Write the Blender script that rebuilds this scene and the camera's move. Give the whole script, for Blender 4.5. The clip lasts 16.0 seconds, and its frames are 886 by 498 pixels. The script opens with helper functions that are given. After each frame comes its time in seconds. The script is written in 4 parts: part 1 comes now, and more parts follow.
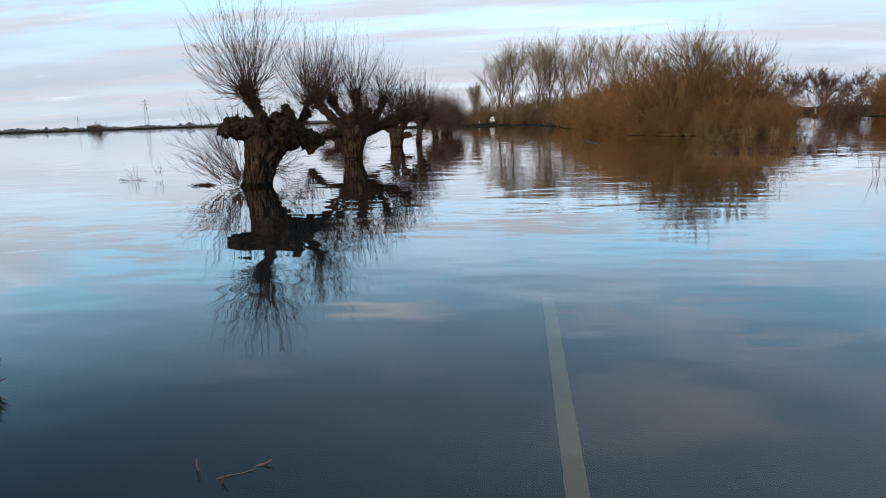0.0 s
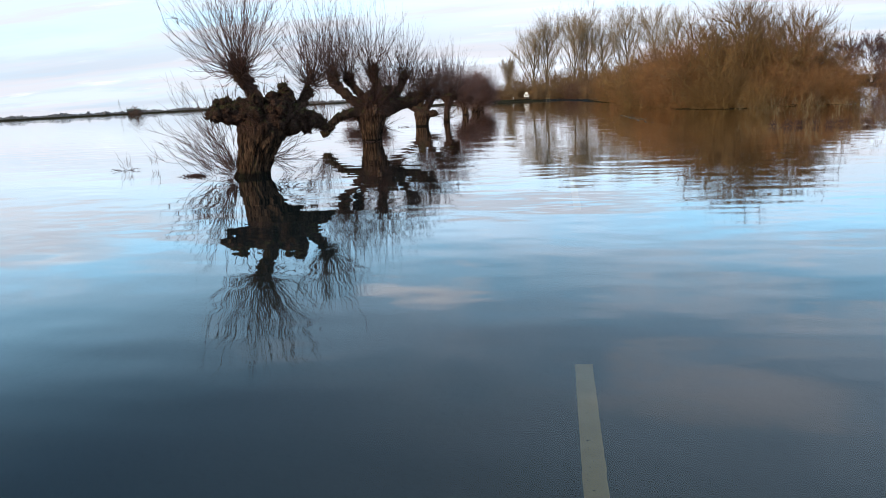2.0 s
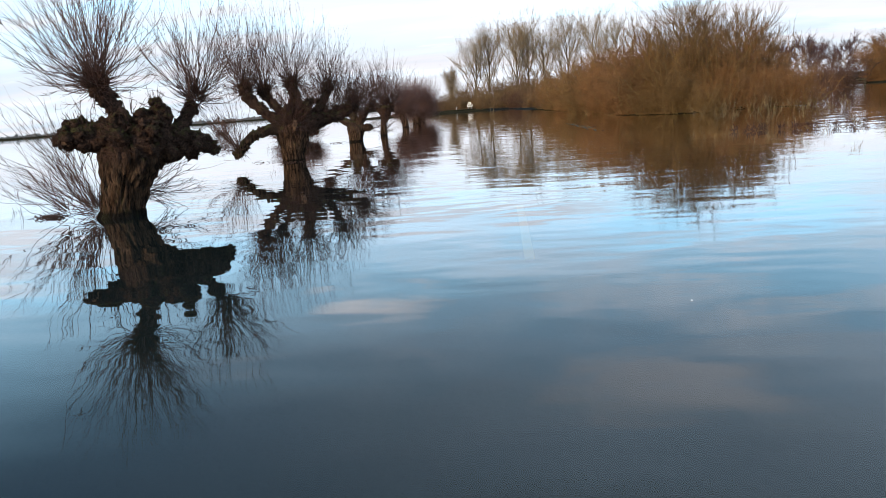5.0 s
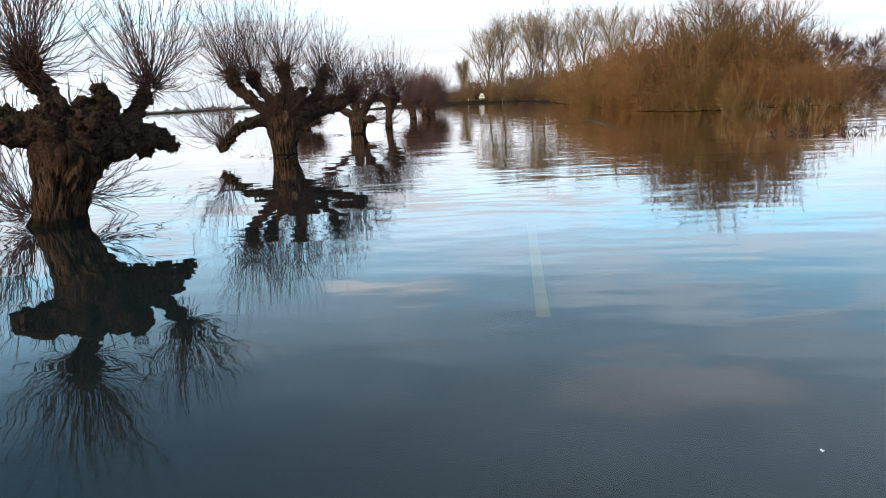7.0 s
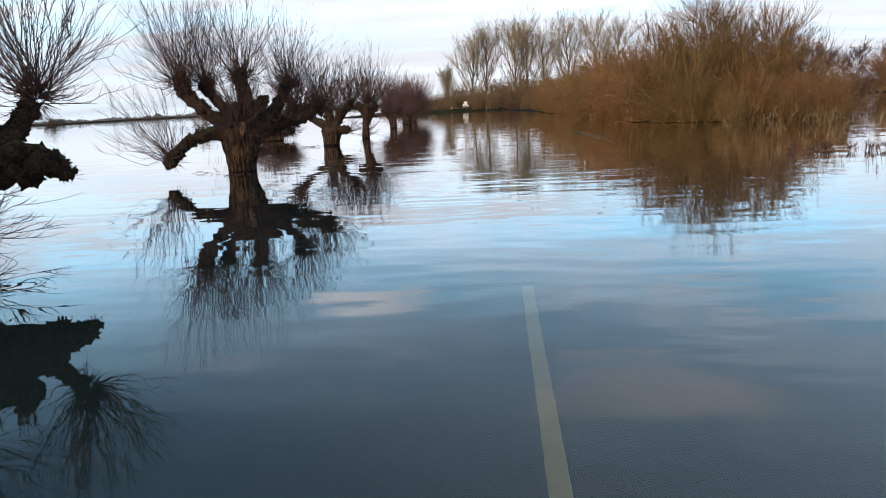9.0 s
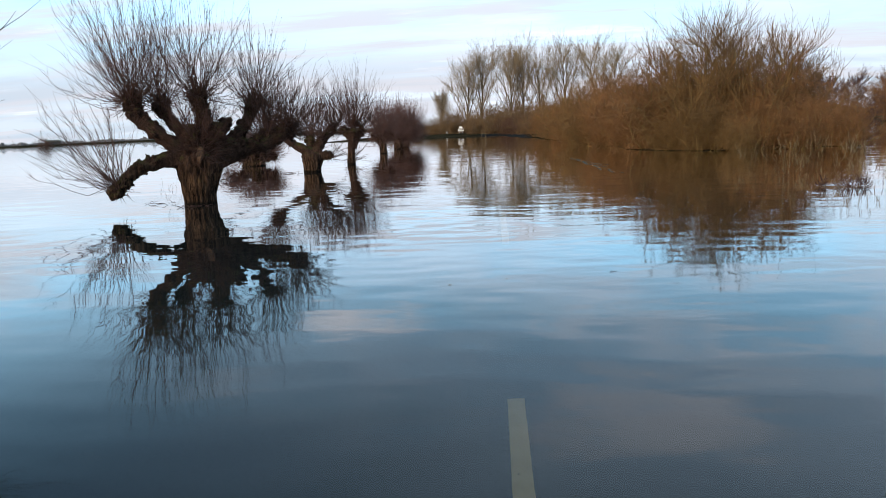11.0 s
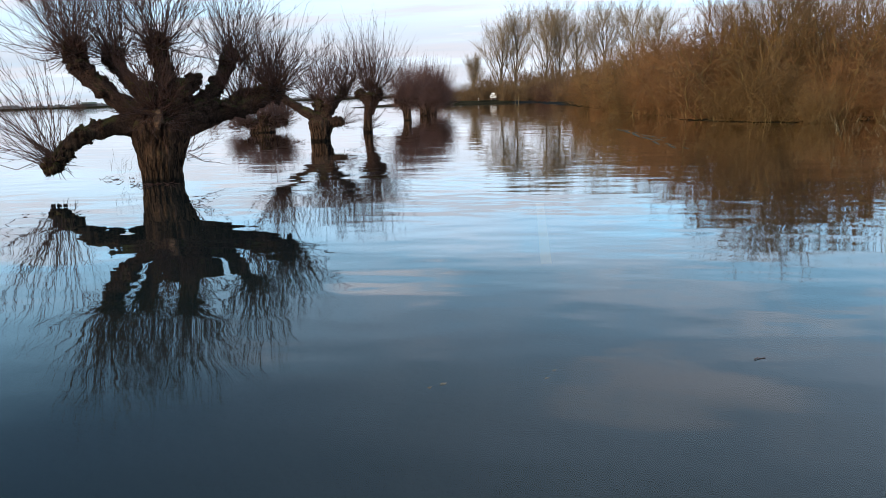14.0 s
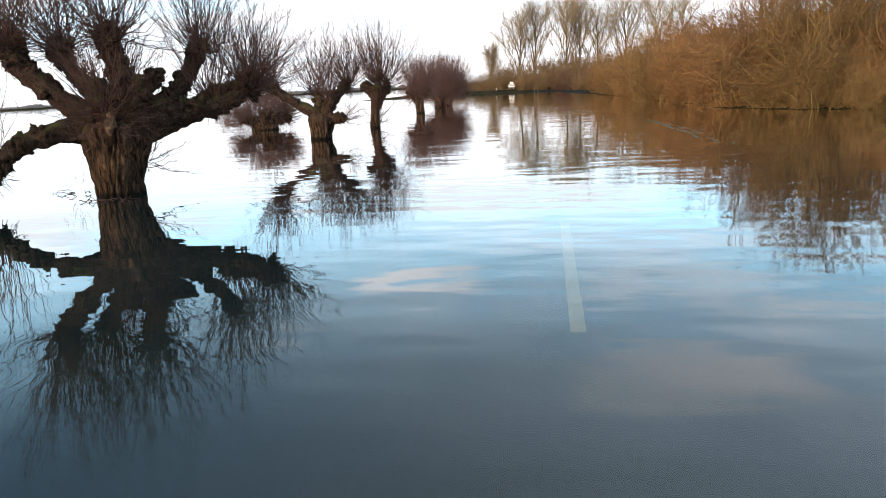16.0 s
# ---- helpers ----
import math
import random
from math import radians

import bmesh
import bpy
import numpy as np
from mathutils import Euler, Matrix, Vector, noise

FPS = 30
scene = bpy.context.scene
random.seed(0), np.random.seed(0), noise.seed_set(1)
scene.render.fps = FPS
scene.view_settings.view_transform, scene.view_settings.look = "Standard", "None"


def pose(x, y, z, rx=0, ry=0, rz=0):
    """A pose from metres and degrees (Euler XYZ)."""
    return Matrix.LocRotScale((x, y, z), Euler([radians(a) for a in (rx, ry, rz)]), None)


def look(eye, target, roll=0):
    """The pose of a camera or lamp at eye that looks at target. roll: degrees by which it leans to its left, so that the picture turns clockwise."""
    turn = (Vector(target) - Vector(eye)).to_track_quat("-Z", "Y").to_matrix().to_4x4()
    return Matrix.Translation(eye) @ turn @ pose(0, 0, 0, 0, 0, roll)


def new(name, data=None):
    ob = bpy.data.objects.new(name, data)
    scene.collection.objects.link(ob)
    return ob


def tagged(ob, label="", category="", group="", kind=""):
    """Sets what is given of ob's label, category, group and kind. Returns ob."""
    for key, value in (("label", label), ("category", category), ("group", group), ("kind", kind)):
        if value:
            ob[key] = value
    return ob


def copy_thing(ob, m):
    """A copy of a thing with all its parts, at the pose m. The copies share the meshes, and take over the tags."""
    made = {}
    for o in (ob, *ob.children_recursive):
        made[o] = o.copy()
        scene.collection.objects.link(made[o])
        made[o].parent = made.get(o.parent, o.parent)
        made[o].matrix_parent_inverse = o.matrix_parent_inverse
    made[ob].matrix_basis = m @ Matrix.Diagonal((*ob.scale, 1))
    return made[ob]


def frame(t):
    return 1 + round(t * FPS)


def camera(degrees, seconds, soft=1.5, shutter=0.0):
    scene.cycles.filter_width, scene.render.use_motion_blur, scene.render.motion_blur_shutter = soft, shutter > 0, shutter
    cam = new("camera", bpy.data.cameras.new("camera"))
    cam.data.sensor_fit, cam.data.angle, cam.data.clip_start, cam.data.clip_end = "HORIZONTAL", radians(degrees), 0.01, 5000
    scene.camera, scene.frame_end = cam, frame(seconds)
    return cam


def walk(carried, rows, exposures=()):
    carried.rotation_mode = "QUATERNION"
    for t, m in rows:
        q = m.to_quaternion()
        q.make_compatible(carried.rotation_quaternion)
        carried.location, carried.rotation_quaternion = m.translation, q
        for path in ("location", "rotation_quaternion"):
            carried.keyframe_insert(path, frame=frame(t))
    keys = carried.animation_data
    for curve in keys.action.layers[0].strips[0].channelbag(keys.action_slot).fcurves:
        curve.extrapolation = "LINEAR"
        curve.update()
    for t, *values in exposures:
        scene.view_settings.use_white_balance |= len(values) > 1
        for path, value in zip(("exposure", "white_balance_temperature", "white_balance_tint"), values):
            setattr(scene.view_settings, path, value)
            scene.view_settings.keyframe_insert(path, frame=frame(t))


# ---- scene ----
cam = camera(67.4, 16.0, 0.7)
PATH = [
    (0, (-0.196, -0.316, 1.465), (-0.452, 1.63, 1.079), -1.8),
    (0.5, (-0.165, 0.264, 1.454), (-0.469, 2.199, 1.054), -2.1),
    (1, (-0.174, 0.78, 1.444), (-0.54, 2.695, 0.995), -2.7),
    (1.5, (-0.179, 1.272, 1.447), (-0.506, 3.186, 0.967), -2.3),
    (2, (-0.125, 1.771, 1.457), (-0.488, 3.687, 1.01), -3.0),
    (2.5, (-0.158, 2.255, 1.411), (-0.53, 4.171, 0.976), -4.0),
    (3, (-0.146, 2.725, 1.476), (-0.506, 4.635, 1.001), -3.7),
    (3.5, (-0.071, 3.267, 1.511), (-0.389, 5.181, 1.028), -4.6),
    (4, (-0.12, 3.654, 1.435), (-0.337, 5.597, 1.014), -4.7),
    (6.3, (-0.011, 5.719, 1.422), (-0.264, 7.649, 0.961), -3.5),
    (6.5, (-0.002, 5.906, 1.401), (-0.274, 7.828, 0.917), -3.4),
    (7, (-0.071, 6.404, 1.464), (-0.317, 8.337, 1.015), -3.4),
    (7.5, (-0.06, 6.93, 1.465), (-0.337, 8.855, 0.999), -3.0),
    (8, (-0.11, 7.456, 1.48), (-0.422, 9.374, 1.007), -3.3),
    (8.5, (-0.095, 8.008, 1.491), (-0.299, 9.948, 1.047), -3.1),
    (9, (-0.147, 8.609, 1.536), (-0.345, 10.552, 1.105), -3.1),
    (9.5, (-0.191, 9.128, 1.55), (-0.396, 11.07, 1.115), -2.8),
    (10, (-0.129, 9.654, 1.543), (-0.31, 11.602, 1.129), -2.7),
    (12.5, (-0.007, 12.222, 1.517), (-0.206, 14.185, 1.191), -2.3),
    (13, (0.002, 12.776, 1.521), (-0.205, 14.738, 1.196), -2.3),
    (13.5, (-0.092, 13.344, 1.466), (-0.304, 15.306, 1.14), -2.1),
    (14, (-0.12, 13.922, 1.42), (-0.394, 15.851, 0.967), -1.9),
    (14.5, (-0.125, 14.433, 1.412), (-0.457, 16.319, 0.836), -2.3),
    (15, (-0.098, 14.859, 1.394), (-0.387, 16.72, 0.721), -3.0),
    (15.5, (-0.076, 15.407, 1.438), (-0.367, 17.261, 0.747), -3.2),
    (16, (-0.15, 15.945, 1.443), (-0.486, 17.858, 0.966), -3.1),
]
walk(cam, [(t, look(eye, target, roll)) for t, eye, target, roll in PATH],
     [(0, 0.20, 6450, 10), (0.5, 0.26, 6450, 10), (1.5, 0.62, 6550, 10), (2.5, 0.46, 6450, 10), (3.5, 0.58, 6500, 10), (7, 0.70, 6850, 10), (8, 0.80, 6850, 10), (9, 0.57, 6650, 10), (10, 0.50, 6550, 10), (12.5, 0.30, 6450, 10), (13.5, 0.34, 6400, 10), (14.5, 0.74, 6600, 10), (15, 1.08, 6800, 10), (15.5, 1.28, 6950, 10), (16, 1.16, 7100, 10)])

# ---- world, sun ----
SUN_AZ, SUN_EL = 215.0, 16.0   # compass-like: degrees clockwise from +y, and above the horizon
world = bpy.data.worlds.new("winter_sky")
scene.world = world
world.use_nodes = True
wn, wl = world.node_tree.nodes, world.node_tree.links
wn.clear()


def wnode(kind, **values):
    n = wn.new(kind)
    for k, v in values.items():
        n.inputs[k].default_value = v
    return n


def wmath(op, a, b=0.0, clamp=False):
    n = wn.new("ShaderNodeMath")
    n.operation, n.use_clamp = op, clamp
    for i, v in enumerate((a, b)):
        if isinstance(v, (int, float)):
            n.inputs[i].default_value = v
        else:
            wl.new(v, n.inputs[i])
    return n.outputs[0]


sky = wn.new("ShaderNodeTexSky")
sky.sky_type, sky.sun_disc = "NISHITA", False
sky.sun_elevation, sky.sun_rotation = radians(SUN_EL), radians(SUN_AZ)
sky.air_density, sky.dust_density, sky.ozone_density = 1.0, 0.6, 2.0
coords = wn.new("ShaderNodeTexCoord")
split = wn.new("ShaderNodeSeparateXYZ")
wl.new(coords.outputs["Generated"], split.inputs[0])
high = wmath("MAXIMUM", split.outputs[2], 0.0)
flat = wmath("ADD", high, 0.09)
px = wmath("DIVIDE", split.outputs[0], flat)
py = wmath("DIVIDE", split.outputs[1], flat)
deck = wn.new("ShaderNodeCombineXYZ")
wl.new(px, deck.inputs[0])
wl.new(py, deck.inputs[1])


def clouds(scale, detail, offset, low, top, rough=0.55, stretch=(1.0, 1.0, 1.0)):
    m = wn.new("ShaderNodeMapping")
    m.inputs["Location"].default_value = offset
    m.inputs["Scale"].default_value = stretch
    wl.new(deck.outputs[0], m.inputs[0])
    n = wnode("ShaderNodeTexNoise", Scale=scale, Detail=detail, Roughness=rough)
    wl.new(m.outputs[0], n.inputs["Vector"])
    r = wn.new("ShaderNodeMapRange")
    r.interpolation_type = "SMOOTHSTEP"
    r.inputs["From Min"].default_value, r.inputs["From Max"].default_value = low, top
    wl.new(n.outputs["Fac"], r.inputs["Value"])
    return r.outputs[0]


def wmix(fac, a, b):
    n = wn.new("ShaderNodeMix")
    n.data_type = "RGBA"
    for sock, v in ((n.inputs["Factor"], fac), (n.inputs["A"], a), (n.inputs["B"], b)):
        if isinstance(v, (int, float, tuple)):
            sock.default_value = v
        else:
            wl.new(v, sock)
    return n.outputs["Result"]


grey_deck = clouds(0.6, 8.0, (3.1, 1.7, 0.0), 0.40, 0.62, 0.6, (0.8, 1.0, 1.0))
broken_deck = clouds(1.5, 7.0, (0.4, 5.2, 0.0), 0.46, 0.65, 0.6, (0.75, 1.0, 1.0))
streak_deck = clouds(0.55, 4.5, (1.3, 8.8, 0.0), 0.35, 0.62, 0.55, (0.35, 1.0, 1.0))
lit_deck = clouds(1.5, 7.0, (7.4, 2.2, 0.0), 0.58, 0.74, 0.6, (0.5, 1.0, 1.0))
# The grey deck lies to the right of the road; the sky on the left is clearer.
sideways = wn.new("ShaderNodeMapRange")
sideways.interpolation_type = "SMOOTHSTEP"
sideways.inputs["From Min"].default_value, sideways.inputs["From Max"].default_value = -0.75, 0.25
sideways.inputs["To Min"].default_value = 0.05
wl.new(split.outputs[0], sideways.inputs["Value"])
grey_side = wmath("MULTIPLY", wmath("MAXIMUM", grey_deck, broken_deck), sideways.outputs[0])
clear_air = wmath("SUBTRACT", 1.0, high, True)
base = wn.new("ShaderNodeVectorMath")
base.operation = "SCALE"
base.inputs["Scale"].default_value = 0.055
wl.new(sky.outputs[0], base.inputs[0])
tint = wn.new("ShaderNodeMix")
tint.data_type, tint.blend_type = "RGBA", "MULTIPLY"
tint.inputs["Factor"].default_value = 1.0
tint.inputs["B"].default_value = (0.60, 1.0, 1.28, 1)
wl.new(base.outputs[0], tint.inputs["A"])
pale = wmix(wmath("MULTIPLY", wmath("POWER", clear_air, 2.9), 0.97), tint.outputs["Result"], (0.86, 1.60, 2.18, 1))
veil = wn.new("ShaderNodeMapRange")
veil.interpolation_type = "SMOOTHSTEP"
veil.inputs["From Min"].default_value, veil.inputs["From Max"].default_value = 0.03, 0.20
veil.inputs["To Min"].default_value, veil.inputs["To Max"].default_value = 0.97, 0.0
wl.new(high, veil.inputs["Value"])
with_haze = wmix(veil.outputs[0], pale, (0.65, 0.69, 0.745, 1))
with_grey = wmix(wmath("MULTIPLY", grey_side, 0.75), with_haze, (0.82, 0.96, 1.16, 1))
with_streaks = wmix(wmath("MULTIPLY", streak_deck, wmath("MULTIPLY", veil.outputs[0], 0.95)), with_grey, (0.50, 0.53, 0.60, 1))
bank_right = wn.new("ShaderNodeMapRange")
bank_right.interpolation_type = "SMOOTHSTEP"
bank_right.inputs["From Min"].default_value, bank_right.inputs["From Max"].default_value = 0.0, 0.40
wl.new(split.outputs[0], bank_right.inputs["Value"])
low_right = wmath("MULTIPLY", wmath("MULTIPLY", bank_right.outputs[0], veil.outputs[0]), wmath("ADD", wmath("MULTIPLY", broken_deck, 0.5), 0.35))
bank_left = wn.new("ShaderNodeMapRange")
bank_left.interpolation_type = "SMOOTHSTEP"
bank_left.inputs["From Min"].default_value, bank_left.inputs["From Max"].default_value = -0.10, -0.55
wl.new(split.outputs[0], bank_left.inputs["Value"])
low_left = wmath("MULTIPLY", wmath("MULTIPLY", bank_left.outputs[0], veil.outputs[0]), wmath("ADD", wmath("MULTIPLY", broken_deck, 0.4), 0.35))
with_bank = wmix(wmath("MAXIMUM", low_right, low_left), with_streaks, (0.46, 0.58, 0.70, 1))
wisp_deck = clouds(1.15, 6.0, (2.7, 4.1, 0.0), 0.44, 0.61, 0.60, (0.30, 1.0, 1.0))
wisp_low = wn.new("ShaderNodeMapRange")
wisp_low.interpolation_type = "SMOOTHSTEP"
wisp_low.inputs["From Min"].default_value, wisp_low.inputs["From Max"].default_value = 0.27, 0.15
wl.new(high, wisp_low.inputs["Value"])
with_wisps = wmix(wmath("MULTIPLY", wmath("MULTIPLY", wisp_deck, wisp_low.outputs[0]), 0.85), with_bank, (0.60, 0.605, 0.665, 1))
with_lit = wmix(wmath("MULTIPLY", lit_deck, 0.25), with_wisps, (1.3, 1.24, 1.26, 1))
# Higher up the deck thickens and darkens.
overhead = wn.new("ShaderNodeMapRange")
overhead.interpolation_type = "SMOOTHSTEP"
overhead.inputs["From Min"].default_value, overhead.inputs["From Max"].default_value = 0.26, 0.46
overhead.inputs["To Max"].default_value = 0.93
wl.new(high, overhead.inputs["Value"])
thick_deck = clouds(0.9, 6.0, (5.3, 0.6, 0.0), 0.30, 0.62, 0.6, (0.6, 1.0, 1.0))
with_thick = wmix(wmath("MULTIPLY", overhead.outputs[0], wmath("MAXIMUM", wmath("ADD", wmath("MULTIPLY", thick_deck, 0.6), 0.4), wmath("SUBTRACT", 1.0, sideways.outputs[0]))), with_lit, wmix(sideways.outputs[0], (0.09, 0.20, 0.36, 1), (0.64, 0.87, 1.15, 1)))


def single_cloud(below, bearing, height, half_wide, half_high, colour, amount, seed):
    """One soft cloud of its own at a bearing and height, in degrees, with a ragged rim."""
    cx, cz = math.sin(radians(bearing)) * math.cos(radians(height)), math.sin(radians(height))
    dx = wmath("DIVIDE", wmath("SUBTRACT", split.outputs[0], cx), half_wide)
    dz = wmath("DIVIDE", wmath("SUBTRACT", high, cz), half_high)
    ahead = wmath("GREATER_THAN", split.outputs[1], 0.0)
    far_out = wmath("ADD", wmath("MULTIPLY", dx, dx), wmath("MULTIPLY", dz, dz))
    ragged = clouds(2.6, 6.0, (seed, 2.0, 0.0), 0.3, 0.7, 0.62, (0.6, 1.0, 1.0))
    r = wn.new("ShaderNodeMapRange")
    r.interpolation_type = "SMOOTHSTEP"
    r.inputs["From Min"].default_value, r.inputs["From Max"].default_value = 1.9, 0.3
    wl.new(wmath("ADD", far_out, wmath("MULTIPLY", ragged, 2.0)), r.inputs["Value"])
    return wmix(wmath("MULTIPLY", wmath("MULTIPLY", r.outputs[0], ahead), amount), below, colour)


with_pink = single_cloud(with_thick, -11.5, 16.2, 0.105, 0.034, (1.40, 1.27, 1.29, 1), 0.52, 3.3)
with_grey_pink = single_cloud(with_pink, 9.0, 24.5, 0.22, 0.055, (1.02, 1.05, 1.16, 1), 0.6, 9.1)
back = wnode("ShaderNodeBackground", Strength=1.0)
wl.new(with_grey_pink, back.inputs["Color"])
wout = wn.new("ShaderNodeOutputWorld")
wl.new(back.outputs[0], wout.inputs[0])

sun = new("sun", bpy.data.lights.new("sun", "SUN"))
sun.data.energy, sun.data.angle, sun.data.color = 2.5, radians(10), (1.0, 0.80, 0.58)
az, el = radians(SUN_AZ), radians(SUN_EL)
sun.matrix_world = look((60 * math.sin(az), 60 * math.cos(az), 60 * math.tan(el)), (0, 0, 0))


# ---- materials ----
class Nodes:
    """A small builder for one node material."""

    def __init__(self, name):
        self.mat = bpy.data.materials.new(name)
        self.mat.use_nodes = True
        self.n, self.l = self.mat.node_tree.nodes, self.mat.node_tree.links
        self.n.clear()
        self.out = self.n.new("ShaderNodeOutputMaterial")
        self.pos = self.n.new("ShaderNodeTexCoord").outputs["Object"]

    def put(self, sock, v):
        if isinstance(v, (int, float, tuple)):
            sock.default_value = v
        else:
            self.l.new(v, sock)

    def noise(self, scale, detail=4.0, rough=0.55, stretch=(1, 1, 1)):
        m = self.n.new("ShaderNodeMapping")
        m.inputs["Scale"].default_value = stretch
        self.l.new(self.pos, m.inputs[0])
        t = self.n.new("ShaderNodeTexNoise")
        t.inputs["Scale"].default_value, t.inputs["Detail"].default_value, t.inputs["Roughness"].default_value = scale, detail, rough
        self.l.new(m.outputs[0], t.inputs["Vector"])
        return t.outputs["Fac"]

    def span(self, v, low, high, to=(0.0, 1.0)):
        r = self.n.new("ShaderNodeMapRange")
        r.inputs["From Min"].default_value, r.inputs["From Max"].default_value = low, high
        r.inputs["To Min"].default_value, r.inputs["To Max"].default_value = to
        self.put(r.inputs["Value"], v)
        return r.outputs[0]

    def math(self, op, a, b=0.0):
        m = self.n.new("ShaderNodeMath")
        m.operation = op
        self.put(m.inputs[0], a)
        self.put(m.inputs[1], b)
        return m.outputs[0]

    def mix(self, fac, a, b):
        m = self.n.new("ShaderNodeMix")
        m.data_type = "RGBA"
        self.put(m.inputs["Factor"], fac)
        self.put(m.inputs["A"], a if not isinstance(a, tuple) else (*a, 1)[:4])
        self.put(m.inputs["B"], b if not isinstance(b, tuple) else (*b, 1)[:4])
        return m.outputs["Result"]

    def island(self):
        return self.n.new("ShaderNodeNewGeometry").outputs["Random Per Island"]

    def one(self):
        return self.n.new("ShaderNodeObjectInfo").outputs["Random"]

    def up(self):
        s = self.n.new("ShaderNodeSeparateXYZ")
        self.l.new(self.n.new("ShaderNodeNewGeometry").outputs["Normal"], s.inputs[0])
        return s.outputs[2]

    def bump(self, height, strength, distance):
        b = self.n.new("ShaderNodeBump")
        b.inputs["Strength"].default_value, b.inputs["Distance"].default_value = strength, distance
        self.l.new(height, b.inputs["Height"])
        return b.outputs[0]

    def finish(self, color, rough=0.85, normal=None, metal=0.0, spec=0.3):
        p = self.n.new("ShaderNodeBsdfPrincipled")
        self.put(p.inputs["Base Color"], color if not isinstance(color, tuple) else (*color, 1)[:4])
        self.put(p.inputs["Roughness"], rough)
        p.inputs["Metallic"].default_value = metal
        p.inputs["Specular IOR Level"].default_value = spec
        if normal is not None:
            self.l.new(normal, p.inputs["Normal"])
        self.l.new(p.outputs[0], self.out.inputs[0])
        return self.mat


def bark(name, dark, light, moss=0.0, ridges=True):
    k = Nodes(name)
    ridge = k.noise(20.0, 6.0, 0.65, (1, 1, 0.07)) if ridges else k.noise(26.0, 6.0, 0.7)
    blot = k.noise(2.3, 3.0)
    col = k.mix(k.span(ridge, 0.36, 0.66), dark, light)
    col = k.mix(k.span(blot, 0.45, 0.7, (0.0, 0.55)), col, tuple(0.55 * c for c in dark))
    if moss:
        green = k.math("MULTIPLY", k.span(k.up(), 0.1, 0.8), k.span(k.noise(3.5, 4.0), 0.45, 0.62))
        col = k.mix(k.math("MULTIPLY", green, moss), col, (0.075, 0.085, 0.02))
    return k.finish(col, 0.9, k.bump(k.math("ADD", ridge, k.math("MULTIPLY", k.noise(40.0, 3.0), 0.3)), 1.0, 0.06), spec=0.1)


def twig(name, dark, light):
    k = Nodes(name)
    col = k.mix(k.math("ADD", k.math("MULTIPLY", k.island(), 0.6), k.math("MULTIPLY", k.one(), 0.4)), dark, light)
    return k.finish(k.mix(k.span(k.noise(1.2, 2.0), 0.35, 0.65, (0, 0.5)), col, tuple(0.6 * c for c in dark)), 0.7, spec=0.2)


def surface(name, a, b, scale=3.0, rough=0.8, depth=0.004, spec=0.3):
    k = Nodes(name)
    col = k.mix(k.span(k.noise(scale, 6.0), 0.35, 0.65), a, b)
    return k.finish(col, rough, k.bump(k.noise(scale * 9, 4.0), 0.6, depth), spec=spec)


def willow_bark(name, fork):
    k = Nodes(name)
    ridge = k.noise(14.0, 7.0, 0.68, (1, 1, 0.10))
    crust = k.noise(26.0, 6.0, 0.7)
    parts_ = k.n.new("ShaderNodeSeparateXYZ")
    k.l.new(k.pos, parts_.inputs[0])
    up = k.span(k.math("ADD", parts_.outputs[2], k.math("MULTIPLY", k.noise(3.0, 4.0), 0.7)), fork + 0.1, fork + 0.6)
    stem = k.mix(k.span(ridge, 0.42, 0.66), (0.010, 0.006, 0.004), (0.175, 0.100, 0.056))
    limb = k.mix(k.span(crust, 0.36, 0.66), (0.020, 0.012, 0.009), (0.115, 0.062, 0.042))
    col = k.mix(up, stem, limb)
    col = k.mix(k.span(k.noise(2.3, 3.0), 0.45, 0.7, (0.0, 0.5)), col, (0.012, 0.008, 0.006))
    # Wet tide mark just above the flood.
    dry = k.span(k.math("ADD", parts_.outputs[2], k.math("MULTIPLY", k.noise(5.0, 3.0), 0.16)), 0.09, 0.17)
    col = k.mix(dry, (0.012, 0.009, 0.006), col)
    green = k.math("MULTIPLY", k.span(k.up(), 0.1, 0.8), k.span(k.noise(3.5, 4.0), 0.45, 0.60))
    col = k.mix(k.math("MULTIPLY", green, 0.6), col, (0.085, 0.088, 0.024))
    rough_ = k.math("ADD", k.math("ADD", ridge, crust), k.math("MULTIPLY", k.noise(60.0, 3.0), 0.3))
    return k.finish(col, 0.9, k.bump(rough_, 1.0, 0.10), spec=0.1)


M_BARK_HIGH, M_BARK_LOW = willow_bark("willow_bark_old", 0.95), willow_bark("willow_bark_low", 0.6)
M_TWIG = twig("willow_shoots_dark", (0.036, 0.018, 0.014), (0.105, 0.052, 0.038))
M_TWIG_MID = twig("willow_shoots_brown", (0.055, 0.028, 0.022), (0.12, 0.062, 0.048))
M_TWIG_RED = twig("willow_shoots_red", (0.10, 0.054, 0.045), (0.19, 0.105, 0.085))
M_STEM = twig("shrub_stems", (0.115, 0.074, 0.027), (0.30, 0.195, 0.066))
M_SHRUB = twig("shrub_twigs", (0.128, 0.062, 0.023), (0.31, 0.152, 0.056))
M_SHRUB_OLIVE = twig("shrub_twigs_olive", (0.125, 0.069, 0.024), (0.31, 0.176, 0.062))
M_SHRUB_MID = twig("bank_scrub_twigs", (0.13, 0.075, 0.035), (0.24, 0.15, 0.07))
M_SHRUB_DARK = twig("shrub_twigs_dark", (0.075, 0.040, 0.028), (0.15, 0.075, 0.042))
